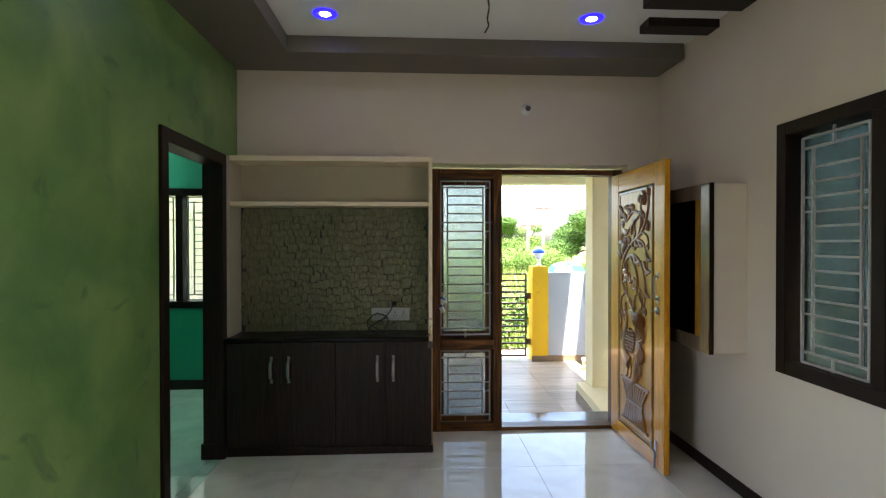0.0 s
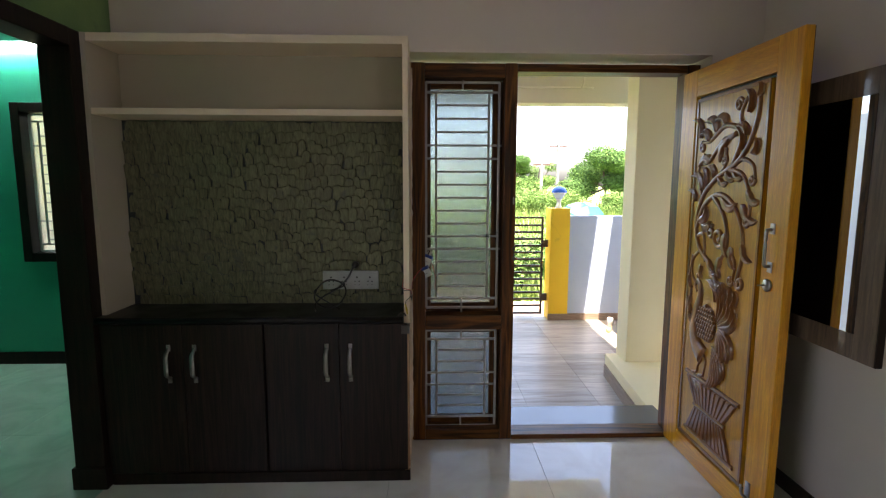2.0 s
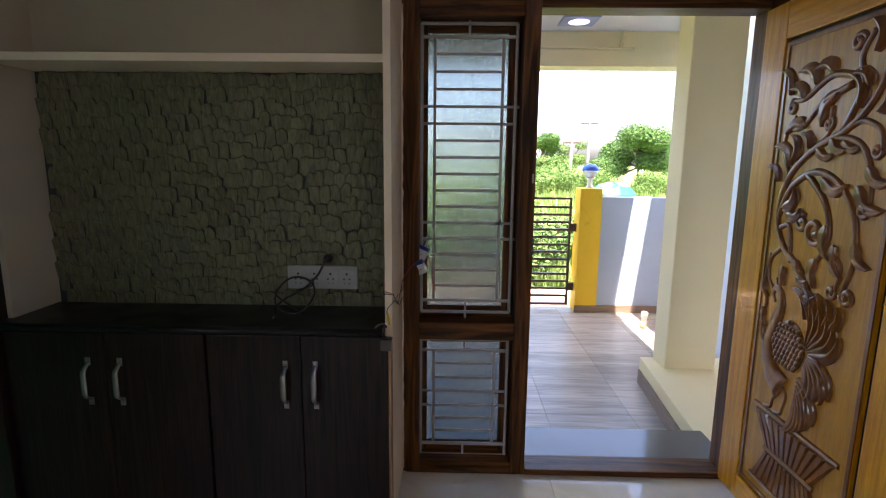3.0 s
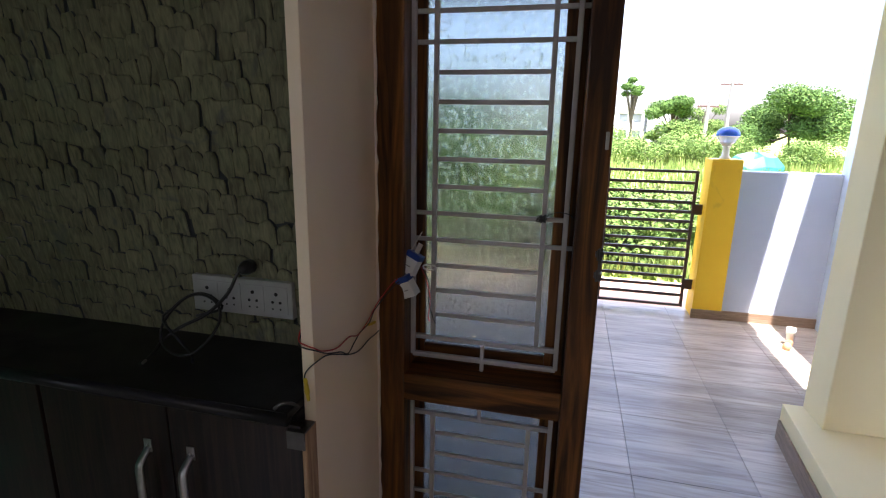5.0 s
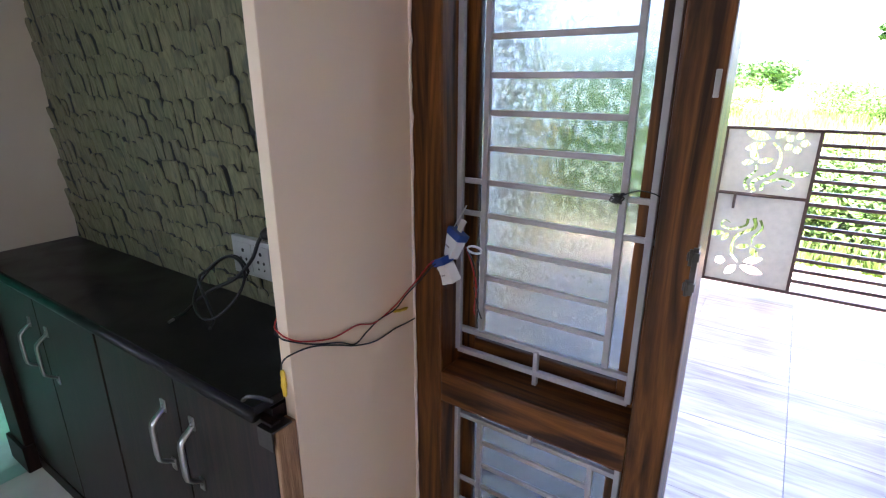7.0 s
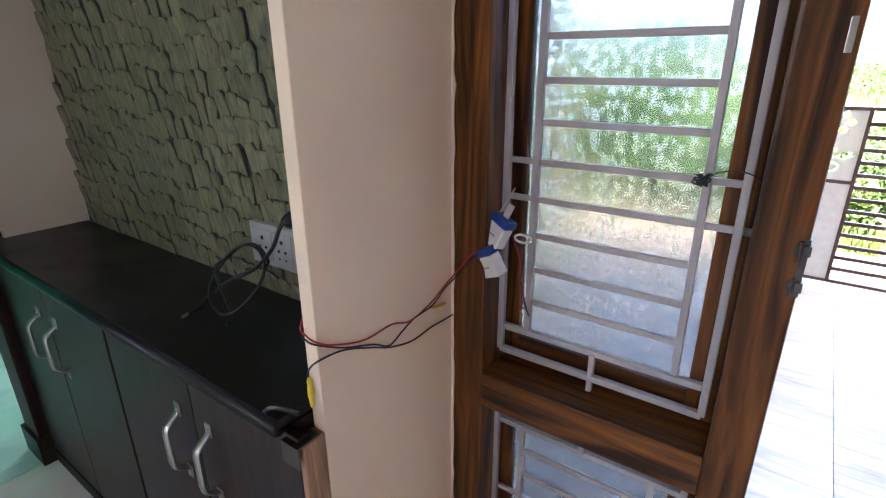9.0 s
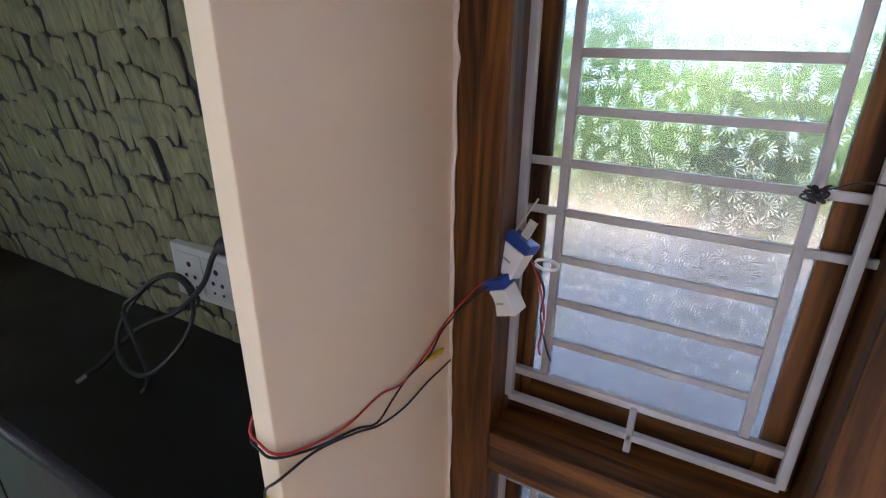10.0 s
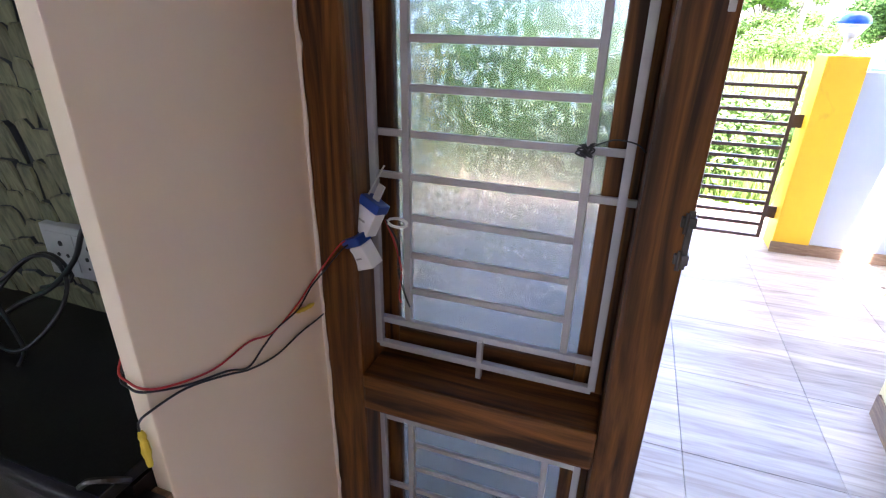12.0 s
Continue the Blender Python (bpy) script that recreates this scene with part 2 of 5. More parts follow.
def fern_glass_material(name, tint, cells=50.0, rough=0.16):
    """Blurred glass with a small pressed fan of ribs in every cell."""
    m, n, l, b = material(name, rough)
    b.inputs["Transmission Weight"].default_value, b.inputs["IOR"].default_value = 1.0, 1.45

    def calc(kind, a, c=0.0):
        k = n.new("ShaderNodeMath")
        k.operation = kind
        for s, v in zip(k.inputs, (a, c)):
            if isinstance(v, float):
                s.default_value = v
            else:
                l.new(v, s)
        return k.outputs[0]

    sep = n.new("ShaderNodeSeparateXYZ")
    l.new(coords(n, l, (cells, cells, cells)), sep.inputs[0])
    flat = n.new("ShaderNodeCombineXYZ")
    l.new(sep.outputs[0], flat.inputs[0])
    l.new(sep.outputs[2], flat.inputs[1])
    vo = n.new("ShaderNodeTexVoronoi")
    vo.voronoi_dimensions = "2D"
    vo.inputs["Scale"].default_value, vo.inputs["Randomness"].default_value = 1.0, 0.8
    l.new(flat.outputs[0], vo.inputs["Vector"])
    off = n.new("ShaderNodeVectorMath")
    off.operation = "SUBTRACT"
    l.new(flat.outputs[0], off.inputs[0])
    l.new(vo.outputs["Position"], off.inputs[1])
    loc, rnd = n.new("ShaderNodeSeparateXYZ"), n.new("ShaderNodeSeparateColor")
    l.new(off.outputs[0], loc.inputs[0])
    l.new(vo.outputs["Color"], rnd.inputs[0])
    turn = calc("ADD", calc("ARCTAN2", loc.outputs[1], loc.outputs[0]), calc("MULTIPLY", rnd.outputs[0], 6.283))
    ribs = calc("POWER", calc("MAXIMUM", calc("SINE", calc("ADD", calc("MULTIPLY", turn, 13.0), calc("MULTIPLY", vo.outputs["Distance"], 7.0))), 0.0), 1.3)
    fan = ramp(n, l, calc("ADD", calc("COSINE", turn), 0.45), (0.0, (0, 0, 0)), (0.25, (1, 1, 1)))
    reach = ramp(n, l, vo.outputs["Distance"], (0.10, (0, 0, 0)), (0.18, (1, 1, 1)), (0.46, (1, 1, 1)), (0.56, (0, 0, 0)))
    fine = grain(n, l, coords(n, l), 260, 2)
    press = calc("MULTIPLY", calc("MULTIPLY", ribs, fan), reach)
    l.new(blend(n, l, press, tint, tuple(min(0.9, 2.6 * c) for c in tint)), b.inputs["Base Color"])
    l.new(ramp(n, l, press, (0.0, (rough,) * 3), (1.0, (0.4 * rough,) * 3)), b.inputs["Roughness"])
    bump(n, l, b, calc("ADD", press, calc("MULTIPLY", fine, 0.05)), 0.4, 0.002)
    return m


def leaf_material(name, dark, light):
    m, n, l, b = material(name, 0.8)
    b.inputs["Specular IOR Level"].default_value = 0.15
    geo = n.new("ShaderNodeNewGeometry")
    l.new(ramp(n, l, geo.outputs["Random Per Island"], (0.0, dark), (1.0, light)), b.inputs["Base Color"])
    b.inputs["Transmission Weight"].default_value = 0.0
    return m


FLOORTILE, PORCHTILE, GRANITE, STONE = floor_tile_material(), porch_tile_material(), granite_material(), stone_material()
# Bedroom tile: bounce light from the teal walls is mixed into its colour.
BOUNCETILE = floor_tile_material("glossy vitrified tile tinted by teal bounce", ((0.34, 0.48, 0.41), (0.41, 0.56, 0.485), (0.47, 0.61, 0.53)))
SILLSTONE = granite_material("polished grey sill granite", 0.14, 0.34, 0.05)
TILESKIRT = wooden("brown tile skirting", (0.19, 0.115, 0.07), (0.36, 0.25, 0.165), scale=(2, 2, 16), rough=0.4)
GLASS = fern_glass_material("fern pattern obscure glass", (0.21, 0.245, 0.258), 42.0, 0.24)
SIDEGLASS = obscure_glass_material("rippled obscure glass", 85.0, 0.18, (0.055, 0.10, 0.10), 1.0)
MIRROR = material("mirror glass", 0.01, 1.0)[0]
MIRROR.node_tree.nodes["Principled BSDF"].inputs["Base Color"].default_value = (0.45, 0.48, 0.47, 1)
LIGHTBOARD = wooden("worn light brown board", (0.07, 0.045, 0.028), (0.20, 0.135, 0.085), rough=0.34, coat=0.4, relief=0.12)
LEAF = leaf_material("tree leaves", (0.022, 0.058, 0.012), (0.080, 0.145, 0.030))
BUSHLEAF = leaf_material("bush leaves", (0.045, 0.095, 0.018), (0.115, 0.175, 0.042))
GRASS = leaf_material("grass blades", (0.07, 0.115, 0.022), (0.15, 0.20, 0.05))
BARK = wooden("tree bark", (0.03, 0.022, 0.016), (0.09, 0.07, 0.05), scale=(8, 8, 2), rough=0.9, relief=0.6)
GROUNDGREEN = painted("grassy ground", (0.12, 0.17, 0.03), (0.22, 0.26, 0.06), 0.95, 0.6, 12, 0.5, (0.30, 0.24, 0.12))
LEDWHITE = glow("white lamp glow", (0.85, 0.90, 1.0), 3.0)
LEDBLUE = glow("blue ring glow", (0.010, 0.006, 1.0), 0.35)
TUBEGLOW = glow("tube lamp glow", (0.90, 1.0, 0.97), 12.0)


# ---- mesh helpers ----
def mesh_object(name, bm, mat, smooth=False):
    me = bpy.data.meshes.new(name)
    bm.normal_update()
    bm.to_mesh(me)
    bm.free()
    if smooth:
        me.shade_smooth()
    if mat:
        me.materials.append(mat)
    return new(name, me)


def part(name, bm, mat, parent, label="", smooth=False):
    ob = mesh_object(name, bm, mat, smooth)
    ob.parent = parent
    if label:
        ob["label"] = label
    return ob


def thing(name, label, category, group="", at=(0, 0, 0), turn=0):
    ob = new(name)
    ob.matrix_basis = pose(*at, 0, 0, turn)
    return tagged(ob, label, category, group)


def setting(name, bm, mat, label="", smooth=False):
    return tagged(mesh_object(name, bm, mat, smooth), label or name.replace("_", " "), name.split("_")[0], "", "structure")


def add_box(bm, x0, x1, y0, y1, z0, z1, bev=0.0, m=None):
    v = [bm.verts.new((x, y, z)) for x in (x0, x1) for y in (y0, y1) for z in (z0, z1)]
    f = [bm.faces.new([v[i] for i in q]) for q in ((0, 1, 3, 2), (4, 6, 7, 5), (0, 4, 5, 1), (2, 3, 7, 6), (0, 2, 6, 4), (1, 5, 7, 3))]
    if m:
        bmesh.ops.transform(bm, matrix=m, verts=v)
    if bev:
        bmesh.ops.bevel(bm, geom=list({e for q in f for e in q.edges}), offset=bev, segments=2, affect="EDGES", profile=0.6)
    return bm


def box(x0, x1, y0, y1, z0, z1, bev=0.0, m=None):
    return add_box(bmesh.new(), x0, x1, y0, y1, z0, z1, bev, m)


def add_tube(bm, pts, r, sides=8, squash=1.0, up=(0, 0, 1), caps=True):
    """A swept tube through pts; r is one radius or one a point."""
    pts = [Vector(p) for p in pts]
    rs = r if isinstance(r, (list, tuple)) else [r] * len(pts)
    rings, up = [], Vector(up)
    for i, p in enumerate(pts):
        d = (pts[min(i + 1, len(pts) - 1)] - pts[max(i - 1, 0)]).normalized()
        a = d.cross(up)
        a = a.normalized() if a.length > 1e-4 else d.orthogonal().normalized()
        c = a.cross(d)
        rings.append([bm.verts.new(p + rs[i] * (math.cos(t) * a + squash * math.sin(t) * c)) for t in [2 * math.pi * k / sides for k in range(sides)]])
    for q, w in zip(rings, rings[1:]):
        for k in range(sides):
            bm.faces.new((q[k], q[(k + 1) % sides], w[(k + 1) % sides], w[k]))
    if caps:
        bm.faces.new(rings[0][::-1])
        bm.faces.new(rings[-1])
    return bm


def tube(pts, r, sides=8, squash=1.0, up=(0, 0, 1)):
    return add_tube(bmesh.new(), pts, r, sides, squash, up)


def smooth_path(pts, steps=8):
    """Points of a Catmull-Rom curve through pts."""
    p = [Vector(q) for q in pts]
    p = [2 * p[0] - p[1], *p, 2 * p[-1] - p[-2]]
    out = []
    for i in range(1, len(p) - 2):
        for k in range(steps):
            t = k / steps
            out.append(0.5 * (2 * p[i] + (p[i + 1] - p[i - 1]) * t + (2 * p[i - 1] - 5 * p[i] + 4 * p[i + 1] - p[i + 2]) * t * t
                              + (3 * p[i] - p[i - 1] - 3 * p[i + 1] + p[i + 2]) * t ** 3))
    return out + [p[-2]]


def lathe(profile, sides=24):
    """A turned body round z from (radius, height) pairs."""
    bm = bmesh.new()
    rings = [[bm.verts.new((r * math.cos(2 * math.pi * k / sides), r * math.sin(2 * math.pi * k / sides), z)) for k in range(sides)] for r, z in profile]
    for q, w in zip(rings, rings[1:]):
        for k in range(sides):
            bm.faces.new((q[k], q[(k + 1) % sides], w[(k + 1) % sides], w[k]))
    bm.faces.new(rings[0][::-1])
    bm.faces.new(rings[-1])
    return bm


def moved(bm, m):
    bmesh.ops.transform(bm, matrix=m, verts=bm.verts[:])
    return bm


def wall(axis, at, thick, a0, a1, z0, z1, holes=()):
    """A wall along x (axis 'x', its near face at y = at) or y, with holes (a0, a1, z0, z1) cut through."""
    bm = bmesh.new()
    av = sorted({a0, a1, *[h[i] for h in holes for i in (0, 1)]})
    zv = sorted({z0, z1, *[h[i] for h in holes for i in (2, 3)]})
    for p, q in zip(av, av[1:]):
        run = None
        for r, s in [*zip(zv, zv[1:]), (None, None)]:
            solid = r is not None and not any(h[0] <= p and q <= h[1] and h[2] <= r and s <= h[3] for h in holes)
            if solid:
                run = (run[0], s) if run else (r, s)
            elif run:
                if axis == "x":
                    add_box(bm, p, q, at, at + thick, *run)
                else:
                    add_box(bm, at, at + thick, p, q, *run)
                run = None
    return bm


# ---- the room ----
XL, XR, YF, YB, ZC = -1.37, 1.97, 4.03, -3.6, 2.98
setting("wall_north", wall("x", YF, 0.23, -1.37, 2.2, 0, 3.2, [(0.105, 1.705, -0.1, 2.158)]), WALL, "cream painted wall above the entrance door")
# Last opening in wall_east and wall_west is invented, unseen, for the fill lamps.
setting("wall_east", wall("y", XR, 0.23, YB, YF, 0, 3.2, [(1.45, 2.67, 0.83, 2.163), (-0.5, 0.8, 0.83, 2.163)]), WALL, "cream painted wall with a barred window")
setting("wall_west", wall("y", XL - 0.12, 0.12, YB, YF, 0, 3.2, [(2.82, 3.86, 0, 2.165), (0.1, 1.4, 0.83, 2.163)]), GREEN, "mottled green textured wall with a doorway")
setting("wall_south", wall("x", YB - 0.2, 0.2, XL - 0.12, XR + 0.23, 0, 3.2), WALL)
setting("ceiling", box(XL - 0.12, XR + 0.23, YB, YF + 0.23, ZC, ZC + 0.2), CEIL, "white ceiling with a raised middle")
bm = box(XL, XR - 0.02, 3.63, YF, 2.865, ZC)
add_box(bm, XL, -0.89, YB, 3.63, 2.865, ZC)
setting("ceiling_border", bm, SOFFIT, "dark brown dropped ceiling border")
setting("floor", box(XL - 0.12, XR, YB, YF + 0.1, -0.2, -0.012), INGROUT, "cream glossy tiled floor")
FLOOR = bpy.data.objects["floor"]
bm = box(XR - 0.012, XR, YB, 4.0, 0, 0.08, 0.003)
setting("skirting_east", bm, DARKWOOD, "dark skirting along the cream wall")

# ---- entrance frame, side light, door ----
FY0, FY1 = 4.135, 4.255
entrance = thing("door_frame", "brown varnished teak entrance door frame with a barred side light", "door frame")
part("jamb", box(0.128, 0.203, FY0, FY1, 0, 2.132, 0.006), TEAK, entrance)
part("mullion", box(0.636, 0.705, FY0, FY1, 0, 2.132, 0.006), TEAK, entrance)
part("jamb", box(1.632, 1.702, FY0, FY1, 0, 2.132, 0.006), TEAK, entrance)
part("head_rail", box(0.203, 0.636, FY0 + 0.002, FY1, 2.055, 2.130, 0.005), TEAKX, entrance)
part("head_rail", box(0.705, 1.632, FY0 + 0.002, FY1, 2.088, 2.130, 0.005), TEAKX, entrance)
part("transom", box(0.203, 0.636, FY0 - 0.004, FY1, 0.662, 0.745, 0.006), TEAKX, entrance)
part("sill", box(0.203, 0.636, FY0, FY1, 0.0, 0.058, 0.005), TEAKX, entrance)
part("threshold", box(0.705, 1.632, FY0 - 0.01, FY1, 0.0, 0.028, 0.005), TEAKX, entrance)
for z0, z1 in ((0.745, 2.055), (0.058, 0.662)):
    pane = part("sash", box(0.203, 0.234, 4.234, 4.254, z0, z1, 0.003), TEAK, entrance)
    part("sash", box(0.582, 0.636, 4.234, 4.254, z0, z1, 0.003), TEAK, entrance)
    part("sash", box(0.234, 0.582, 4.235, 4.253, z0, z0 + 0.052, 0.003), TEAKX, entrance)
    part("sash", box(0.234, 0.582, 4.235, 4.253, z1 - 0.045, z1, 0.003), TEAKX, entrance)
    g = part("pane", box(0.232, 0.584, 4.243, 4.247, z0 + 0.050, z1 - 0.044), GLASS, entrance, "leaf patterned obscure glass")
    g.visible_shadow = False


def grille(name, label, x0, x1, z0, z1, bars, full, long, at, turn=0, xi=0.056, zi=0.052):
    """A welded window grille: an outer frame, inner uprights, short bars, bars to the outer frame and bars into the wood."""
    g = thing(name, label, "window grille", "window grilles", at, turn)
    r = 0.0065
    for x in (x0, x1):
        part("upright", box(x - r, x + r, -r, r, z0, z1, 0.002), GRILLE, g)
    for z in (z0, z1):
        part("frame_bar", box(x0, x1, -r, r, z - r, z + r, 0.002), GRILLE, g)
    for x in (x0 + xi, x1 - xi):
        part("inner_upright", box(x - r, x + r, 0.012 - r, 0.012 + r, z0 + zi, z1 - zi, 0.002), GRILLE, g)
    for z in (z0 + zi, z1 - zi):
        part("frame_bar", box(x0, x1, 0.008 - r, 0.008 + r, z - r, z + r, 0.002), GRILLE, g)
    xm = (x0 + x1) / 2
    for a, b in ((z0 - 0.03, z0 + zi), (z1 - zi, z1 + 0.03)):
        part("stub", box(xm - r * 0.8, xm + r * 0.8, -r, r, a, b, 0.002), GRILLE, g)
    for z in bars:
        e = 0.022 if z in long else 0.0
        a, b = (x0 - e, x1 + e) if z in full or z in long else (x0 + xi, x1 - xi)
        part("bar", box(a, b, 0.010, 0.018, z - 0.006, z + 0.006, 0.002), GRILLE, g)
    return g


zs = [round(0.897 + 0.0731 * i, 4) for i in range(15)]
grille("window_grille", "grey painted steel bars in the side light", 0.209, 0.615, 0.776, 2.041, zs, (zs[4], zs[10]), (zs[3], zs[11]), (0, 4.203, 0))
zl = [0.174, 0.239, 0.304, 0.377, 0.446, 0.517]
grille("window_grille", "grey painted steel bars in the low side light", 0.207, 0.614, 0.052, 0.640, zl, (zl[2], zl[3]), (), (0, 4.203, 0), xi=0.061, zi=0.056)

rng = random.Random(12)
line = [(0.1275 + rng.uniform(-0.0015, 0.0025), 4.1325 + rng.uniform(-0.001, 0.001), 0.02 + 2.08 * i / 70) for i in range(71)]
seam = mesh_object("paint_seam", tube(line, [0.0035 + rng.uniform(0, 0.0035) for _ in range(71)], 6, 0.5, (0, 1, 0)), WALL, True)
tagged(seam, "uneven cream paint seam along the door frame", "trim", "", "structure")

# the leaf swings on the far jamb and stands square to the wall; built along -y from the hinge
DX, DY0, DY1 = 1.612, 3.232, 4.13
door = thing("door_1", "open carved honey teak entrance door with a peacock panel", "door")
door["kind"] = "structure"
# ---- media unit and cupboard ----
unit = thing("wall_unit", "cream built-in wall unit with a shelf and stone scale back", "wall unit")
part("side_board", box(0.098, 0.126, 3.77, 4.138, 0.0, 2.165, 0.002), UNITPAINT, unit)
part("side_board", box(XL + 0.002, XL + 0.034, 3.765, YF, 0.85, 2.165, 0.002), UNITSHADE, unit)
part("top_board", box(XL + 0.034, 0.098, 3.77, YF, 2.128, 2.165, 0.002), UNITPAINT, unit)
part("shelf", box(XL + 0.034, 0.098, 3.772, YF, 1.803, 1.832, 0.002), UNITPAINT, unit)
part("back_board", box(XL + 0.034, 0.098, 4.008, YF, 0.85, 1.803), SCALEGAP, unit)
part("upper_back", box(XL + 0.034, 0.098, 4.018, YF - 0.001, 1.832, 2.128), UNITSHADE, unit)
counter = thing("worktop", "dusty black granite worktop over the dark cupboard", "worktop")
part("slab", box(XL + 0.003, 0.097, 3.703, 4.004, 0.832, 0.852, 0.003), GRANITE, counter)
part("front_edge", tube([(XL + 0.014, 3.706, 0.836), (0.0965, 3.706, 0.836)], 0.0152, 12, 1.0), GRANITE, counter, "rounded polished front edge", True)

cup = thing("cupboard", "low dark wood grain cupboard with steel handles", "cupboard")
part("body", box(XL + 0.004, 0.096, 3.742, 4.004, 0.05, 0.826), LAMINATE, cup)
part("plinth", box(XL + 0.026, 0.128, 3.720, 3.742, 0, 0.055, 0.003), DARKWOOD, cup)
DOORX = [XL + 0.014, -0.965, -0.577, -0.215, 0.118]
for i in range(4):
    d = part("door", box(DOORX[i] + (0.006 if i == 2 else 0.002), DOORX[i + 1] - (0.006 if i == 1 else 0.002), 3.722, 3.742, 0.06, 0.812, 0.002), LAMINATE, cup)
    hx = (-1.032, -0.909, -0.275, -0.161)[i]
    path = [(hx, 3.7195, 0.545), (hx, 3.715, 0.551), (hx, 3.699, 0.562), (hx, 3.690, 0.572), (hx, 3.688, 0.584), (hx, 3.688, 0.656), (hx, 3.690, 0.668), (hx, 3.699, 0.678), (hx, 3.715, 0.689), (hx, 3.7195, 0.695)]
    bm = tube(path, [0.009, 0.009, 0.010, 0.011, 0.0115, 0.0115, 0.011, 0.010, 0.009, 0.009], 8, 0.42, (0, 1, 0))
    for z in (0.540, 0.700):
        add_box(bm, hx - 0.010, hx + 0.010, 3.7185, 3.722, z - 0.016, z + 0.016, 0.0015)
        bmesh.ops.create_uvsphere(bm, u_segments=8, v_segments=5, radius=0.004, matrix=pose(hx, 3.7185, z))
    part("handle", bm, STEEL, d, "bowed steel handle with screwed end plates", True)

# ---- doorway to the teal room ----
f = thing("door_frame", "dark stained wooden frame of the doorway to the teal room", "door frame")
part("jamb", box(-1.50, -1.352, 2.815, 2.895, 0, 2.165, 0.005), DARKWOOD, f)
part("jamb", box(-1.50, -1.358, 3.692, 3.855, 0, 2.165, 0.005), DARKWOOD, f)
part("plinth_block", box(-1.512, -1.346, 3.680, 3.86, 0, 0.11, 0.004), DARKWOOD, f)
part("head_rail", box(-1.50, -1.354, 2.895, 3.692, 2.085, 2.165, 0.005), DARKWOOD, f)
setting("wall_bedroom_north", wall("x", 5.5, 0.2, -5.2, -1.2, 0, 3.2, [(-3.03, -1.9, 0.855, 2.108)]), TEAL, "teal green wall with a barred window")
setting("wall_bedroom_west", box(-5.4, -5.2, 1.6, 5.7, 0, 3.2), TEAL)
setting("wall_bedroom_south", box(-5.2, -1.49, 1.6, 1.8, 0, 3.2), TEAL)
bm = wall("y", -1.5, 0.01, 1.8, 4.26, 0, 3.2, [(2.8, 3.87, 0, 2.18)])
add_box(bm, -1.5, -1.2, 4.26, 5.5, 0, 3.2)
setting("wall_bedroom_east", bm, TEAL)
setting("ceiling_bedroom", box(-5.2, -1.5, 1.8, 5.5, 2.9, 3.1), CEIL)
setting("floor_bedroom", box(-5.2, -1.49, 1.8, 5.5, -0.2, -0.012), INGROUT, "pale glossy tiled floor of the teal room")
setting("skirting_bedroom", box(-5.2, -1.5, 5.488, 5.5, 0, 0.1), DARKWOOD)

# ---- porch ----
PZ = -0.32
setting("porch_floor", box(-1.7, 2.9, 4.5, 8.2, -0.6, PZ - 0.01), GROUT, "grey brown wood look tiled porch floor")
sl = mesh_object("door_step", box(0.13, 1.76, 4.258, 4.6, PZ, -0.012, 0.008), SILLSTONE)
tagged(sl, "polished grey granite door step", "step", "", "structure")
setting("house_front", box(-1.2, 0.135, 4.262, 4.35, PZ, 3.1), CREAM)
bm = box(1.85, 2.62, 4.262, 5.96, PZ, -0.11, 0.006)
for v in bm.verts:
    if v.co.x < 1.9:
        v.co.x += -0.09 + 0.145 * (v.co.y - 4.262) / 1.66
setting("ledge", bm, CREAM, "cream rendered ledge beside the porch")
col = mesh_object("porch_column", box(2.01, 2.395, 5.71, 5.955, -0.11, 2.65, 0.008), CREAM)
tagged(col, "pale yellow square porch column on a ledge", "column", "", "structure")
col = mesh_object("porch_column", box(-1.16, -0.86, 6.85, 7.098, PZ, 2.345, 0.008), CREAM)
tagged(col, "pale yellow square column under the porch beam", "column", "", "structure")
setting("side_boundary_wall", box(-1.85, -1.7, 5.72, 7.95, -0.6, 2.3, 0.006), BLUEGREY, "blue grey side wall of the porch")
setting("house_side", box(-1.198, -1.188, 4.352, 5.70, PZ, 3.1), BLUEGREY, "blue grey outside wall beside the porch")
setting("porch_beam", box(-1.2, 2.63, 6.85, 7.1, 2.345, 2.65), CREAM, "pale yellow beam across the porch front")
# Slab runs unseen past the beam to y 8, added to shade the pillar.
bm = box(-1.2, 2.63, 4.26, 8.0, 2.65, 2.85)
add_box(bm, 2.63, 2.88, 3.2, 5.7, 2.65, 2.85)
add_box(bm, 2.205, 2.63, 3.2, 4.26, 2.65, 2.85)
setting("porch_ceiling", bm, CEIL, "off-white porch ceiling with an unseen shading overhang")
setting("neighbour_wall", box(2.88, 3.2, -6.0, 8.0, -0.6, 3.1), NEIGHBOUR, "pale blue wall of the next house")
setting("boundary_wall", box(2.09, 2.88, 7.95, 8.1, PZ, 1.075, 0.006), BLUEGREY, "blue grey boundary wall with a strip of sun")
pil = mesh_object("gate_pillar", box(1.835, 2.09, 7.93, 8.2, PZ, 1.175, 0.006), YELLOW)
tagged(pil, "bright yellow square gate pillar", "pillar", "", "structure")
setting("ground", box(-300, 300, 8.2, 500, -0.9, -0.45), GROUNDGREEN, "overgrown grassy plot")

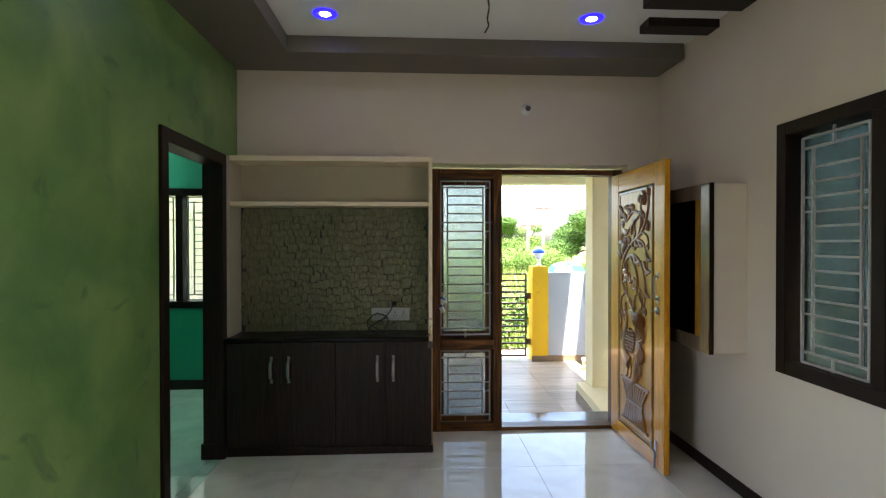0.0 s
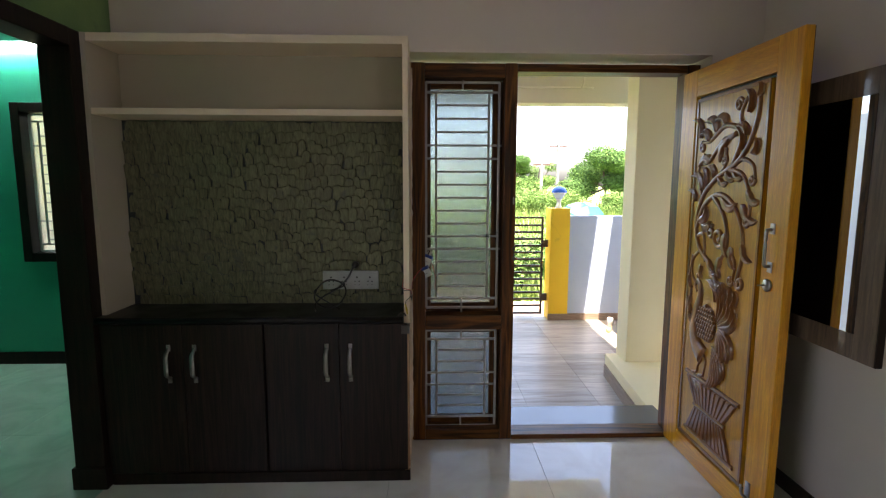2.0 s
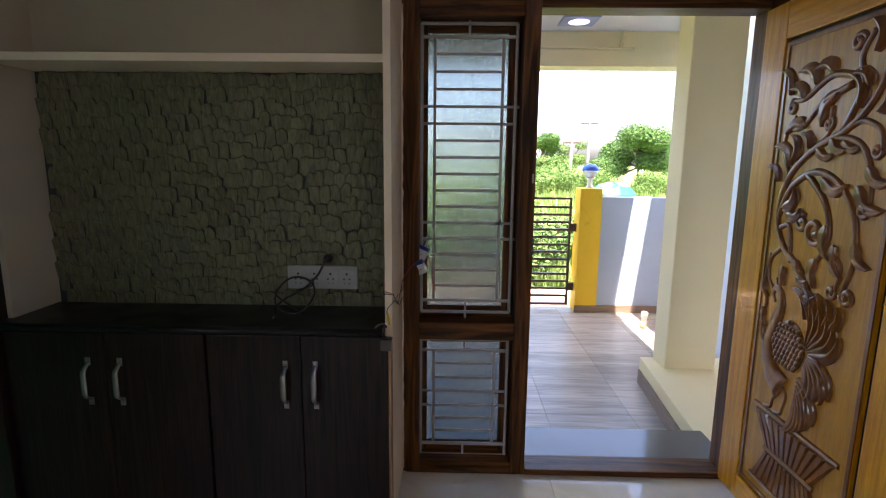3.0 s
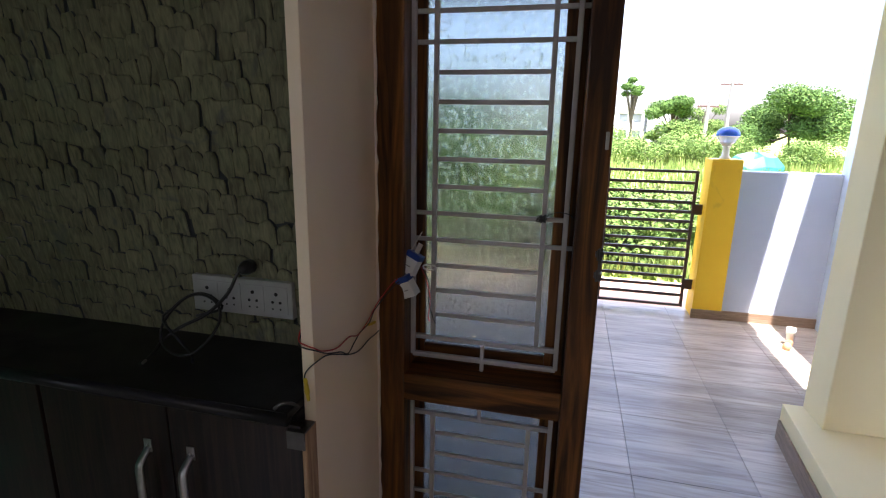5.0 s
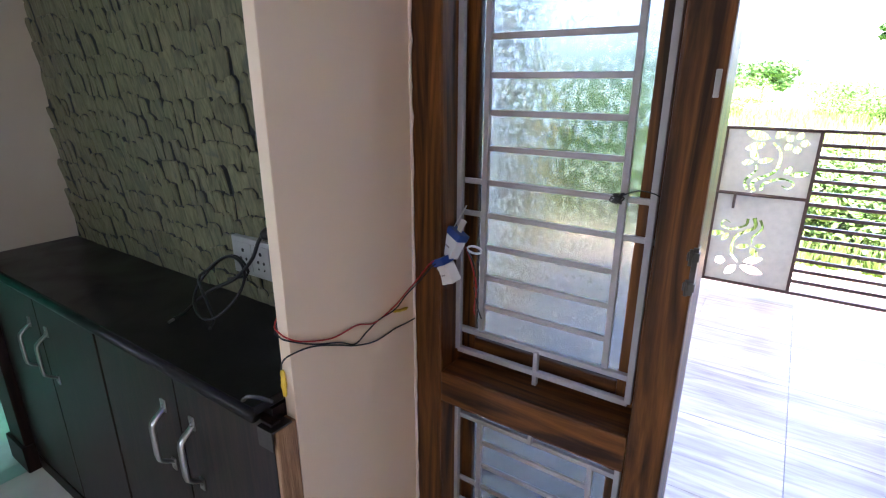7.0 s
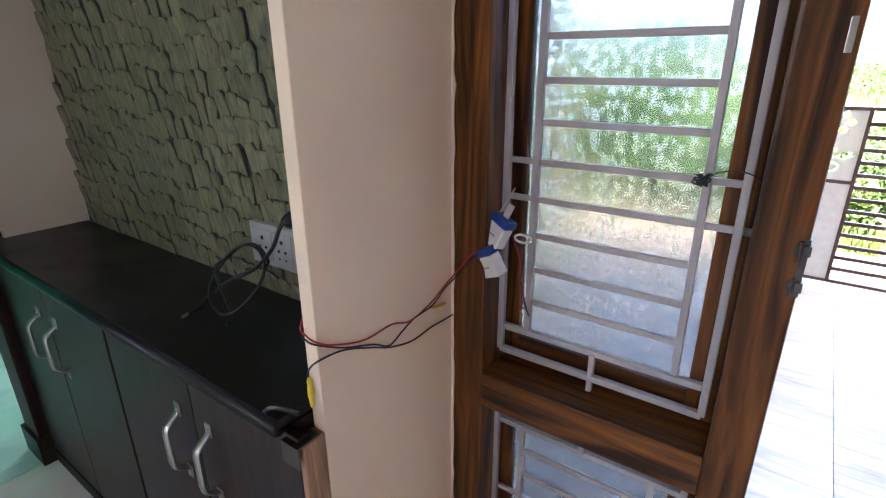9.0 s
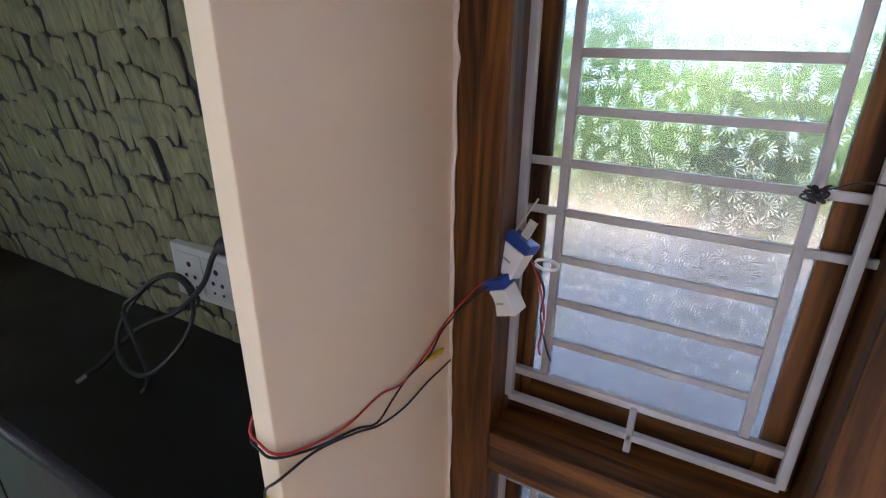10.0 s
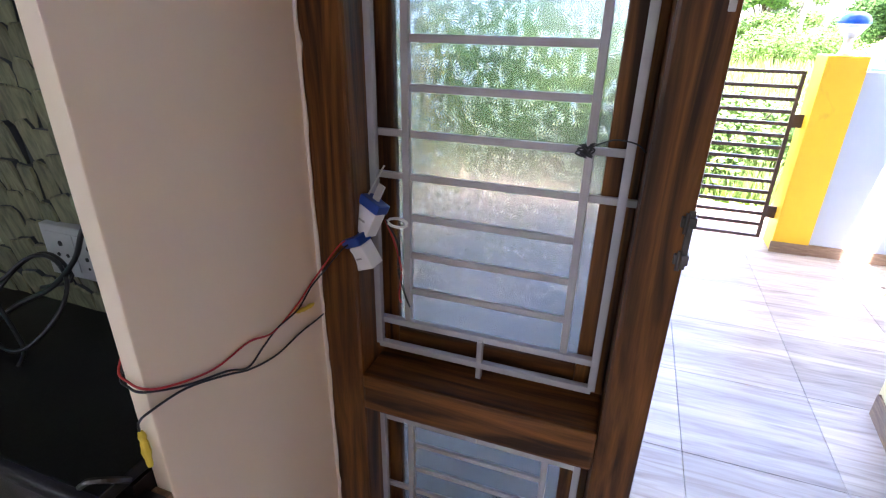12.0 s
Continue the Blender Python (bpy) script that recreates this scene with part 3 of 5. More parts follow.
# ---- boundary, gate, lamps ----
setting("pillar_skirting", box(1.825, 2.095, 7.92, 7.93, PZ, PZ + 0.09), TILESKIRT, "brown tile skirting")
setting("boundary_skirting", box(2.095, 2.88, 7.938, 7.95, PZ, PZ + 0.09), TILESKIRT, "brown tile skirting")
bm = box(1.836, 1.848, 4.61, 5.932, PZ, -0.205)
for v in bm.verts:
    v.co.x += -0.09 + 0.145 * (v.co.y - 4.262) / 1.66
add_box(bm, 1.893, 2.62, 5.92, 5.932, PZ, -0.205)
setting("ledge_skirting", bm, TILESKIRT, "brown tile skirting")
gate = thing("gate", "dark brown steel gate with cut flower sheets and bars", "gate")
GY = 8.05
bm = bmesh.new()
for x0, x1, z0, z1 in ((0.33, 1.77, 1.035, 1.06), (0.33, 1.77, -0.262, -0.237), (0.33, 0.36, -0.237, 1.035), (1.742, 1.77, -0.237, 1.035), (0.965, 0.99, -0.237, 1.035), (0.36, 0.965, 0.51, 0.535)):
    add_box(bm, x0, x1, GY, GY + 0.03, z0, z1, 0.002)
part("gate_frame", bm, GATEMETAL, gate)
for i in range(13):
    z = -0.237 + (i + 1) * 1.272 / 14
    part("bar", box(0.99, 1.742, GY + 0.004, GY + 0.026, z - 0.014, z + 0.014, 0.002), GATEMETAL, gate)
for z0, z1 in ((-0.237, 0.51), (0.535, 1.035)):
    part("sheet", box(0.36, 0.965, GY + 0.012, GY + 0.016, z0, z1), GATESHEET, gate, "greige sheet metal panel")
for z in (0.70, -0.03):
    part("hinge", box(1.77, 1.836, GY + 0.004, GY + 0.024, z - 0.05, z + 0.05, 0.004), GATEMETAL, gate)
part("bolt", tube([(0.20, GY - 0.012, 0.52), (0.78, GY - 0.012, 0.52)], 0.009), GATEMETAL, gate, "sliding gate bolt")
part("bolt_handle", box(0.475, 0.495, GY - 0.03, GY - 0.005, 0.40, 0.52, 0.003), GATEMETAL, gate)


def petal(bm, x, z, ang, ln, wd):
    """A pale flat leaf cut-out with a point, on the gate sheet."""
    pts, k = [], 10
    for i in range(2 * k):
        t = i / k
        s = t if t <= 1 else 2 - t
        w = wd * math.sin(math.pi * s) ** 0.8 * (1 if t <= 1 else -1)
        pts.append((x + math.cos(ang) * s * ln - math.sin(ang) * w, z + math.sin(ang) * s * ln + math.cos(ang) * w))
    f = bm.faces.new([bm.verts.new((p, GY + 0.004, q)) for p, q in pts])
    r = bmesh.ops.extrude_face_region(bm, geom=[f])
    bmesh.ops.translate(bm, verts=[v for v in r["geom"] if isinstance(v, bmesh.types.BMVert)], vec=(0, 0.020, 0))


def cut(ob, cutter):
    """Cuts the closed bodies in cutter out of ob's mesh."""
    m = ob.modifiers.new("cut", "BOOLEAN")
    m.operation, m.solver, m.use_self, m.object = "DIFFERENCE", "EXACT", True, cutter
    me = bpy.data.meshes.new_from_object(ob.evaluated_get(bpy.context.evaluated_depsgraph_get()))
    ob.modifiers.clear()
    ob.data = me
    bpy.data.objects.remove(cutter)


sheets = [o for o in gate.children if o.name.startswith("sheet")]
for flip, zb, sheet in ((1, 0.56, sheets[1]), (-1, 0.32, sheets[0])):
    def P(x, z):
        return 0.63 + 1.22 * (x if flip > 0 else -x * 0.9), zb + flip * 1.18 * z
    bm = bmesh.new()
    for ctrl, r in ((((-0.02, -0.01), (-0.03, 0.06), (0.08, 0.14), (0.09, 0.26), (0.04, 0.325)), 0.017), (((-0.06, 0), (-0.08, 0.06), (-0.03, 0.13), (-0.035, 0.18)), 0.012),
                    (((0.02, 0.0), (0.03, 0.05), (0.12, 0.09), (0.19, 0.07), (0.17, 0.03), (0.13, 0.045)), 0.012)):
        path = [(P(x, z)[0], GY + 0.014, P(x, z)[1]) for x, z in ctrl]
        add_tube(bm, smooth_path(path, 6), [r * (1 - 0.6 * i / (6 * (len(ctrl) - 1))) for i in range(6 * (len(ctrl) - 1) + 1)], 8, 1.0, (0, 1, 0))
    for x, z, a, ln, wd in ((0.02, 0.35, 2.9, 0.15, 0.03), (0.0, 0.315, 3.5, 0.12, 0.025), (0.045, 0.35, 0.9, 0.10, 0.026), (-0.03, 0.205, 2.2, 0.08, 0.022), (-0.025, 0.19, 0.3, 0.09, 0.018),
                            (-0.05, 0.19, 3.3, 0.07, 0.018), (0.16, 0.12, 0.2, 0.11, 0.02), (0.13, 0.12, 1.0, 0.07, 0.018)):
        petal(bm, *P(x, z), (a if flip > 0 else a + math.pi), 1.2 * ln, 1.2 * wd)
    for k in range(5):
        petal(bm, *P(0.16 + 0.02 * math.cos(1.257 * k), 0.33 + 0.02 * math.sin(1.257 * k)), 1.257 * k, 0.062, 0.026)
    bmesh.ops.recalc_face_normals(bm, faces=bm.faces[:])
    cut(sheet, mesh_object("cutter", bm, GATESHEET))

leaf2 = thing("gate", "second dark brown steel gate leaf with bars", "gate")
bm = bmesh.new()
for x0, x1, z0, z1 in ((-1.17, 0.31, 1.035, 1.06), (-1.17, 0.31, -0.262, -0.237), (0.285, 0.31, -0.237, 1.035), (-1.17, -1.14, -0.237, 1.035)):
    add_box(bm, x0, x1, GY, GY + 0.03, z0, z1, 0.002)
part("gate_frame", bm, GATEMETAL, leaf2)
for i in range(13):
    z = -0.237 + (i + 1) * 1.272 / 14
    part("bar", box(-1.14, 0.285, GY + 0.004, GY + 0.026, z - 0.014, z + 0.014, 0.002), GATEMETAL, leaf2)
pil2 = mesh_object("gate_pillar", box(-1.47, -1.20, 7.93, 8.2, PZ, 1.175, 0.006), YELLOW)
tagged(pil2, "second yellow gate pillar", "pillar", "", "structure")
setting("boundary_wall_west", box(-6.0, -1.47, 7.95, 8.1, PZ - 0.2, 1.075, 0.006), BLUEGREY)

lamp = thing("pillar_lamp", "garden lamp with a blue cap on the yellow pillar", "lamp", "", (1.965, 8.06, 1.175))
lamp.scale = (0.60, 0.60, 0.76)
part("base", lathe([(0.075, 0), (0.075, 0.02), (0.055, 0.035), (0.045, 0.12), (0.062, 0.15)]), WHITEPLASTIC, lamp, "white lamp base", True)
bulb, n_, l_, b_ = material("frosted lamp cover", 0.25)
b_.inputs["Base Color"].default_value = (0.86, 0.90, 0.95, 1)
b_.inputs["Transmission Weight"].default_value = 0.6
part("cover", lathe([(0.060, 0.15), (0.10, 0.19), (0.150, 0.25), (0.163, 0.27)]), bulb, lamp, "clear funnel cover", True)
part("cap", lathe([(0.166, 0.268), (0.160, 0.30), (0.135, 0.335), (0.09, 0.36), (0.03, 0.372), (0.004, 0.373)]), plain("blue lamp cap", (0.02, 0.10, 0.55), 0.25), lamp, "blue domed cap", True)

panel = thing("porch_light", "square ceiling light with a purple white glow", "ceiling light", "", (1.38, 6.46, 2.628))
part("frame", box(-0.15, 0.15, -0.15, 0.15, 0, 0.022, 0.006), plain("grey lamp frame", (0.36, 0.40, 0.60), 0.4), panel)
part("diffuser", lathe([(0.085, -0.004), (0.085, 0.0)]), glow("violet lamp glow", (0.62, 0.52, 1.0), 0.5), panel)
pipe = mesh_object("conduit_pipe", tube(smooth_path([(-1.0, 6.84, 2.50), (1.75, 6.84, 2.50), (1.84, 6.84, 2.505), (1.87, 6.835, 2.54), (1.875, 6.835, 2.65)], 5), 0.011), CREAM, True)
tagged(pipe, "cream painted conduit along the porch beam", "pipe")
tap = thing("pipe_stub", "white and orange plastic pipe stub on the porch floor", "pipe", "", (2.50, 7.46, PZ))
part("pipe", lathe([(0.028, 0), (0.028, 0.10), (0.036, 0.10), (0.036, 0.15), (0.03, 0.155)], 14), WHITEPLASTIC, tap, "", True)
part("elbow", moved(lathe([(0.026, 0), (0.026, 0.1), (0.032, 0.1), (0.032, 0.13)], 14), pose(-0.0, -0.02, 0.03, 90, 0, -30)), plain("orange pipe", (0.62, 0.33, 0.16), 0.4), tap, "orange pipe end", True)

# ---- door leaf ----
PY0, PY1, PZ0, PZ1 = 3.405, 3.975, 0.135, 1.92
part("stile", box(DX, DX + 0.038, DY0, PY0 - 0.03, 0.012, 2.075, 0.004), HONEY, door)
part("stile", box(DX, DX + 0.038, PY1 + 0.012, DY1, 0.012, 2.075, 0.004), HONEY, door)
part("rail", box(DX + 0.0006, DX + 0.0374, PY0 - 0.03, PY1 + 0.012, PZ1 + 0.015, 2.0745, 0.004), HONEYX, door)
part("rail", box(DX + 0.0006, DX + 0.0374, PY0 - 0.03, PY1 + 0.012, 0.0125, PZ0 - 0.015, 0.004), HONEYX, door)
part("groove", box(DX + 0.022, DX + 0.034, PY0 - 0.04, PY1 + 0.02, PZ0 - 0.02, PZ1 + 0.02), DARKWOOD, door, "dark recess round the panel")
bm = bmesh.new()
add_box(bm, DX + 0.006, DX + 0.024, PY0 + 0.0, PY1 - 0.0, PZ0, PZ1, 0.004)
part("panel", bm, PANELWOOD, door, "varnished panel behind the carving")
bm = bmesh.new()
for a, b, c, d in ((PY0, PY0 + 0.016, PZ0, PZ1), (PY1 - 0.016, PY1, PZ0, PZ1), (PY0 + 0.016, PY1 - 0.016, PZ0, PZ0 + 0.016), (PY0 + 0.016, PY1 - 0.016, PZ1 - 0.016, PZ1)):
    add_box(bm, DX + 0.001, DX + 0.0058, a, b, c, d, 0.002)
part("moulding", bm, CARVED, door)
CX = DX + 0.006


def K(u, z, lift=0.0):
    """A place on the carved panel: u from its hinge side, z up, lift towards the eye."""
    return Vector((CX - lift, PY1 - u, z))


def curl(u, z, r, start, turns, steps=22):
    """A spiral round (u, z) from radius r inwards."""
    return [(u + r * (1 - 0.8 * i / steps) * math.cos(start + turns * 2 * math.pi * i / steps), z + r * (1 - 0.8 * i / steps) * math.sin(start + turns * 2 * math.pi * i / steps)) for i in range(steps + 1)]


def vine(pts, r0, r1, steps=6, raw=False):
    path = [K(*p) for p in pts] if raw else smooth_path([K(*p) for p in pts], steps)
    n = len(path)
    add_tube(vines, path, [1.2 * (r0 + (r1 - r0) * i / (n - 1)) for i in range(n)], 8, 0.75, (1, 0, 0))


def leaf(u, z, ang, ln, wd, hook=0.35):
    """A raised carved leaf: a thick crescent with a ridge and a curled tip."""
    k = 9
    mid = []
    for i in range(k + 1):
        s = i / k
        a = ang + hook * 2.2 * s * s
        mid.append((u + ln * s * math.cos(a), z + ln * s * math.sin(a)))
    rows = []
    for i, (p, q) in enumerate(mid):
        s = i / k
        w = 1.25 * wd * (math.sin(math.pi * min(1, s * 0.93 + 0.07)) ** 0.7) * (1 + 0.16 * math.sin(9 * s))
        t = ang + hook * 2.2 * s * s + hook * s
        nx, nz = -math.sin(t), math.cos(t)
        rows.append([leaves.verts.new(K(p + nx * w * c, q + nz * w * c, h)) for c, h in ((-1, -0.001), (-0.75, 0.010), (-0.2, 0.006), (0.15, 0.016), (0.7, 0.012), (1, -0.001))])
    for a, b in zip(rows, rows[1:]):
        for i in range(5):
            leaves.faces.new((a[i], a[i + 1], b[i + 1], b[i]))


vines, leaves = bmesh.new(), bmesh.new()
# main stem from the bird's tail to the top
vine(((0.30, 0.98), (0.23, 1.08), (0.11, 1.16), (0.06, 1.28), (0.10, 1.42), (0.22, 1.52), (0.36, 1.58), (0.45, 1.66), (0.50, 1.78), (0.50, 1.88)), 0.013, 0.011)
vine(((0.10, 1.42), (0.05, 1.52), (0.06, 1.60), (0.10, 1.64)), 0.010, 0.006)
vine(((0.06, 1.26), (0.12, 1.38), (0.24, 1.44), (0.36, 1.40), (0.44, 1.30), (0.46, 1.17), (0.43, 1.05)), 0.012, 0.009)
vine(curl(0.455, 1.045, 0.030, 3.1, 1.2), 0.009, 0.012, raw=True)
vine(((0.20, 1.43), (0.30, 1.34), (0.34, 1.22), (0.29, 1.12), (0.24, 1.04)), 0.012, 0.008)
vine(curl(0.27, 1.235, 0.055, 0.2, -1.3), 0.009, 0.013, raw=True)
vine(curl(0.20, 1.255, 0.035, 1.0, 1.3), 0.008, 0.011, raw=True)
vine(((0.30, 1.56), (0.42, 1.53), (0.48, 1.44), (0.49, 1.34)), 0.011, 0.008)
vine(curl(0.47, 1.325, 0.024, 0.4, -1.2), 0.008, 0.012, raw=True)
vine(((0.36, 1.58), (0.42, 1.60), (0.49, 1.57), (0.51, 1.51)), 0.010, 0.007)
vine(curl(0.49, 1.505, 0.022, 0.2, -1.2), 0.008, 0.010, raw=True)
vine(((0.34, 1.57), (0.40, 1.70), (0.38, 1.80), (0.42, 1.87)), 0.012, 0.008)
vine(curl(0.36, 1.845, 0.030, 0.0, 1.3), 0.008, 0.012, raw=True)
vine(((0.38, 1.74), (0.26, 1.76), (0.14, 1.70), (0.06, 1.70)), 0.012, 0.007)
vine(curl(0.075, 1.675, 0.026, 1.5, 1.2), 0.008, 0.011, raw=True)
vine(((0.36, 1.72), (0.24, 1.68), (0.14, 1.60), (0.06, 1.60)), 0.012, 0.008)
vine(((0.28, 1.66), (0.28, 1.58), (0.25, 1.55)), 0.010, 0.006)
vine(curl(0.275, 1.60, 0.024, 1.5, -1.2), 0.008, 0.011, raw=True)
vine(((0.12, 1.16), (0.05, 1.10), (0.05, 1.02), (0.09, 0.98)), 0.009, 0.006)
vine(((0.05, 1.12), (0.03, 1.00), (0.05, 0.92), (0.03, 0.84), (0.05, 0.78)), 0.010, 0.006)
vine(((0.07, 1.22), (0.13, 1.24), (0.15, 1.18), (0.16, 1.10)), 0.010, 0.007)
vine(((0.36, 1.18), (0.41, 1.13), (0.40, 1.05)), 0.010, 0.007)
vine(curl(0.385, 1.045, 0.022, 0.2, -1.2), 0.008, 0.011, raw=True)
for q in ((0.14, 1.70, 2.0, 0.10, 0.022), (0.20, 1.74, 1.9, 0.12, 0.024), (0.28, 1.77, 2.2, 0.10, 0.022), (0.06, 1.72, 1.5, 0.13, 0.018), (0.16, 1.60, 2.6, 0.10, 0.022), (0.30, 1.70, 3.5, 0.12, 0.022),
          (0.44, 1.80, 1.1, 0.11, 0.020), (0.50, 1.86, 0.9, 0.06, 0.016), (0.40, 1.64, 1.3, 0.13, 0.020), (0.44, 1.70, 1.9, 0.10, 0.018), (0.48, 1.62, 0.5, 0.07, 0.018),
          (0.10, 1.46, 1.8, 0.13, 0.022), (0.12, 1.48, 1.1, 0.10, 0.020), (0.20, 1.52, 1.6, 0.08, 0.018), (0.04, 1.40, 1.7, 0.09, 0.016), (0.24, 1.52, -1.0, 0.08, 0.016), (0.30, 1.55, -1.2, 0.08, 0.018),
          (0.36, 1.54, -1.0, 0.07, 0.016), (0.28, 1.42, -0.9, 0.12, 0.024), (0.44, 1.40, -1.3, 0.13, 0.022), (0.47, 1.46, -1.2, 0.10, 0.020), (0.09, 1.30, 0.2, 0.10, 0.024), (0.12, 1.28, -0.4, 0.08, 0.020),
          (0.33, 1.26, -2.0, 0.12, 0.022), (0.38, 1.20, -1.9, 0.11, 0.020), (0.30, 1.14, -2.2, 0.10, 0.020), (0.20, 1.12, -1.5, 0.08, 0.018), (0.14, 1.08, -2.2, 0.07, 0.016), (0.46, 1.22, -1.5, 0.10, 0.018),
          (0.03, 1.02, -1.9, 0.08, 0.014), (0.05, 0.90, -2.0, 0.08, 0.015), (0.05, 0.82, -1.6, 0.07, 0.013), (0.22, 1.06, -0.8, 0.06, 0.018), (0.27, 1.00, -0.5, 0.06, 0.018)):
    leaf(*q)
part("carved_vines", vines, CARVED, door, "carved scrolling vines", True)
part("carved_leaves", leaves, CARVED, door, "carved curling leaves", True)
# the bird: neck, body, wing scales, tail feathers, legs
bird = bmesh.new()
add_tube(bird, smooth_path([K(0.105, 0.935), K(0.085, 0.965), K(0.105, 0.99), K(0.135, 0.97), K(0.14, 0.91), K(0.11, 0.82), K(0.10, 0.74), K(0.14, 0.66), K(0.20, 0.62)], 6),
         [0.008 + 0.048 * (i / 48) ** 1.3 for i in range(49)], 12, 0.42, (1, 0, 0))
for k in range(3):
    add_tube(bird, [K(0.108, 0.992), K(0.10 + 0.012 * k, 1.018), K(0.095 + 0.02 * k, 1.03)], [0.004, 0.004, 0.007], 6, 0.8, (1, 0, 0))
for p, q in (((0.17, 0.64), (0.16, 0.56)), ((0.21, 0.63), (0.22, 0.55))):
    add_tube(bird, smooth_path([K(*p), K(p[0] + 0.02, 0.60), K(*q), K(q[0] - 0.01, 0.52), K(q[0] - 0.05, 0.508)], 4), 0.0075, 8, 0.8, (1, 0, 0))
part("carved_bird", bird, CARVED, door, "carved peacock", True)
wing = bmesh.new()
bmesh.ops.create_uvsphere(wing, u_segments=16, v_segments=10, radius=1.0, matrix=Matrix.Translation(K(0.215, 0.795, -0.002)) @ Matrix.Diagonal((0.014, 0.088, 0.098, 1)))
for r in range(9):
    for c in range(9):
        u, z = 0.135 + 0.020 * c + 0.010 * (r % 2), 0.885 - 0.023 * r
        if ((u - 0.215) / 0.082) ** 2 + ((z - 0.795) / 0.092) ** 2 < 1:
            long = 1.0 if z > 0.80 else 1.5
            bmesh.ops.create_uvsphere(wing, u_segments=8, v_segments=5, radius=1.0, matrix=Matrix.Translation(K(u, z, 0.008)) @ Matrix.Rotation(radians(25), 4, "X") @ Matrix.Diagonal((0.009, 0.0098, 0.012 * long, 1)))
part("carved_wing", wing, CARVED, door, "carved scaly wing", True)
leaves = bmesh.new()
for i in range(11):
    a = 1.35 - 0.26 * i
    leaf(0.31 + 0.02 * math.cos(a), 0.80 + 0.03 * math.sin(a), a, 0.185 - 0.004 * i, 0.020, 0.30 if i < 6 else -0.25)
for i in range(6):
    leaf(0.29, 0.70 - 0.015 * i, -0.5 - 0.2 * i, 0.17, 0.016, -0.2)
for i in range(5):
    leaf(0.29 + 0.03 * i, 0.92, 1.75 - 0.25 * i, 0.13 - 0.01 * i, 0.016, 0.25)
part("carved_tail", leaves, CARVED, door, "carved tail feathers", True)
base = bmesh.new()
for z0, z1, a0, a1, b0, b1 in ((0.355, 0.485, 0.16, 0.42, 0.07, 0.51), (0.20, 0.34, 0.09, 0.49, 0.16, 0.42)):
    n = 11
    for i in range(n):
        for s in (0,):
            ua, ub = a0 + (a1 - a0) * i / n, b0 + (b1 - b0) * i / n
            uc, ud = a0 + (a1 - a0) * (i + 1) / n, b0 + (b1 - b0) * (i + 1) / n
            bl = [base.verts.new(K(*p, -0.001)) for p in ((ua, z0), (uc, z0), (ud, z1), (ub, z1))]
            m = 0.18
            tp = [base.verts.new(K(p[0], p[1], 0.012)) for p in ((ua + m * (uc - ua), z0 + 0.006), (uc - m * (uc - ua), z0 + 0.006), (ud - m * (ud - ub), z1 - 0.006), (ub + m * (ud - ub), z1 - 0.006))]
            base.faces.new(tp)
            for j in range(4):
                base.faces.new((bl[j], bl[(j + 1) % 4], tp[(j + 1) % 4], tp[j]))
for z, a, b in ((0.495, 0.055, 0.525), (0.347, 0.15, 0.43), (0.188, 0.07, 0.51)):
    add_tube(base, [K(a, z), K(b, z)], 0.011, 8, 1.0, (1, 0, 0))
part("carved_pedestal", base, CARVED, door, "carved fluted pedestal")
# Dark skin added so the unlit back has its shade as colour.
part("back_skin", box(DX + 0.0385, DX + 0.041, DY0 + 0.002, DY1 - 0.002, 0.014, 2.073, 0.001), DARKWOOD, door, "dark skin for the unlit back face")
# ironmongery
h = bmesh.new()
add_tube(h, smooth_path([(DX, 3.318, 1.305), (DX - 0.02, 3.318, 1.305), (DX - 0.027, 3.318, 1.296), (DX - 0.028, 3.318, 1.23), (DX - 0.027, 3.318, 1.167), (DX - 0.02, 3.318, 1.157), (DX, 3.318, 1.157)], 4), 0.007, 8)
for z in (1.31, 1.152):
    add_box(h, DX - 0.004, DX, 3.304, 3.332, z - 0.022, z + 0.022, 0.002)
part("handle", h, STEEL, door, "steel pull handle", True)
part("lock", moved(lathe([(0.026, 0), (0.026, 0.008), (0.018, 0.014)]), pose(DX, 3.322, 1.077, 0, -90, 0)), STEEL, door, "round steel lock plate", True)
part("key", box(DX - 0.045, DX - 0.013, 3.320, 3.324, 1.074, 1.080, 0.001), STEEL, door)
h = box(DX - 0.006, DX, 3.325, 3.355, 0.09, 0.20, 0.002)
add_tube(h, [(DX - 0.012, 3.34, 0.02), (DX - 0.012, 3.34, 0.13)], 0.007, 8)
add_tube(h, smooth_path([(DX - 0.01, 3.34, 0.13), (DX - 0.03, 3.34, 0.15), (DX - 0.035, 3.34, 0.19)], 4), 0.006, 8)
part("door_stop", h, STEEL, door, "steel kick-down door stop", True)

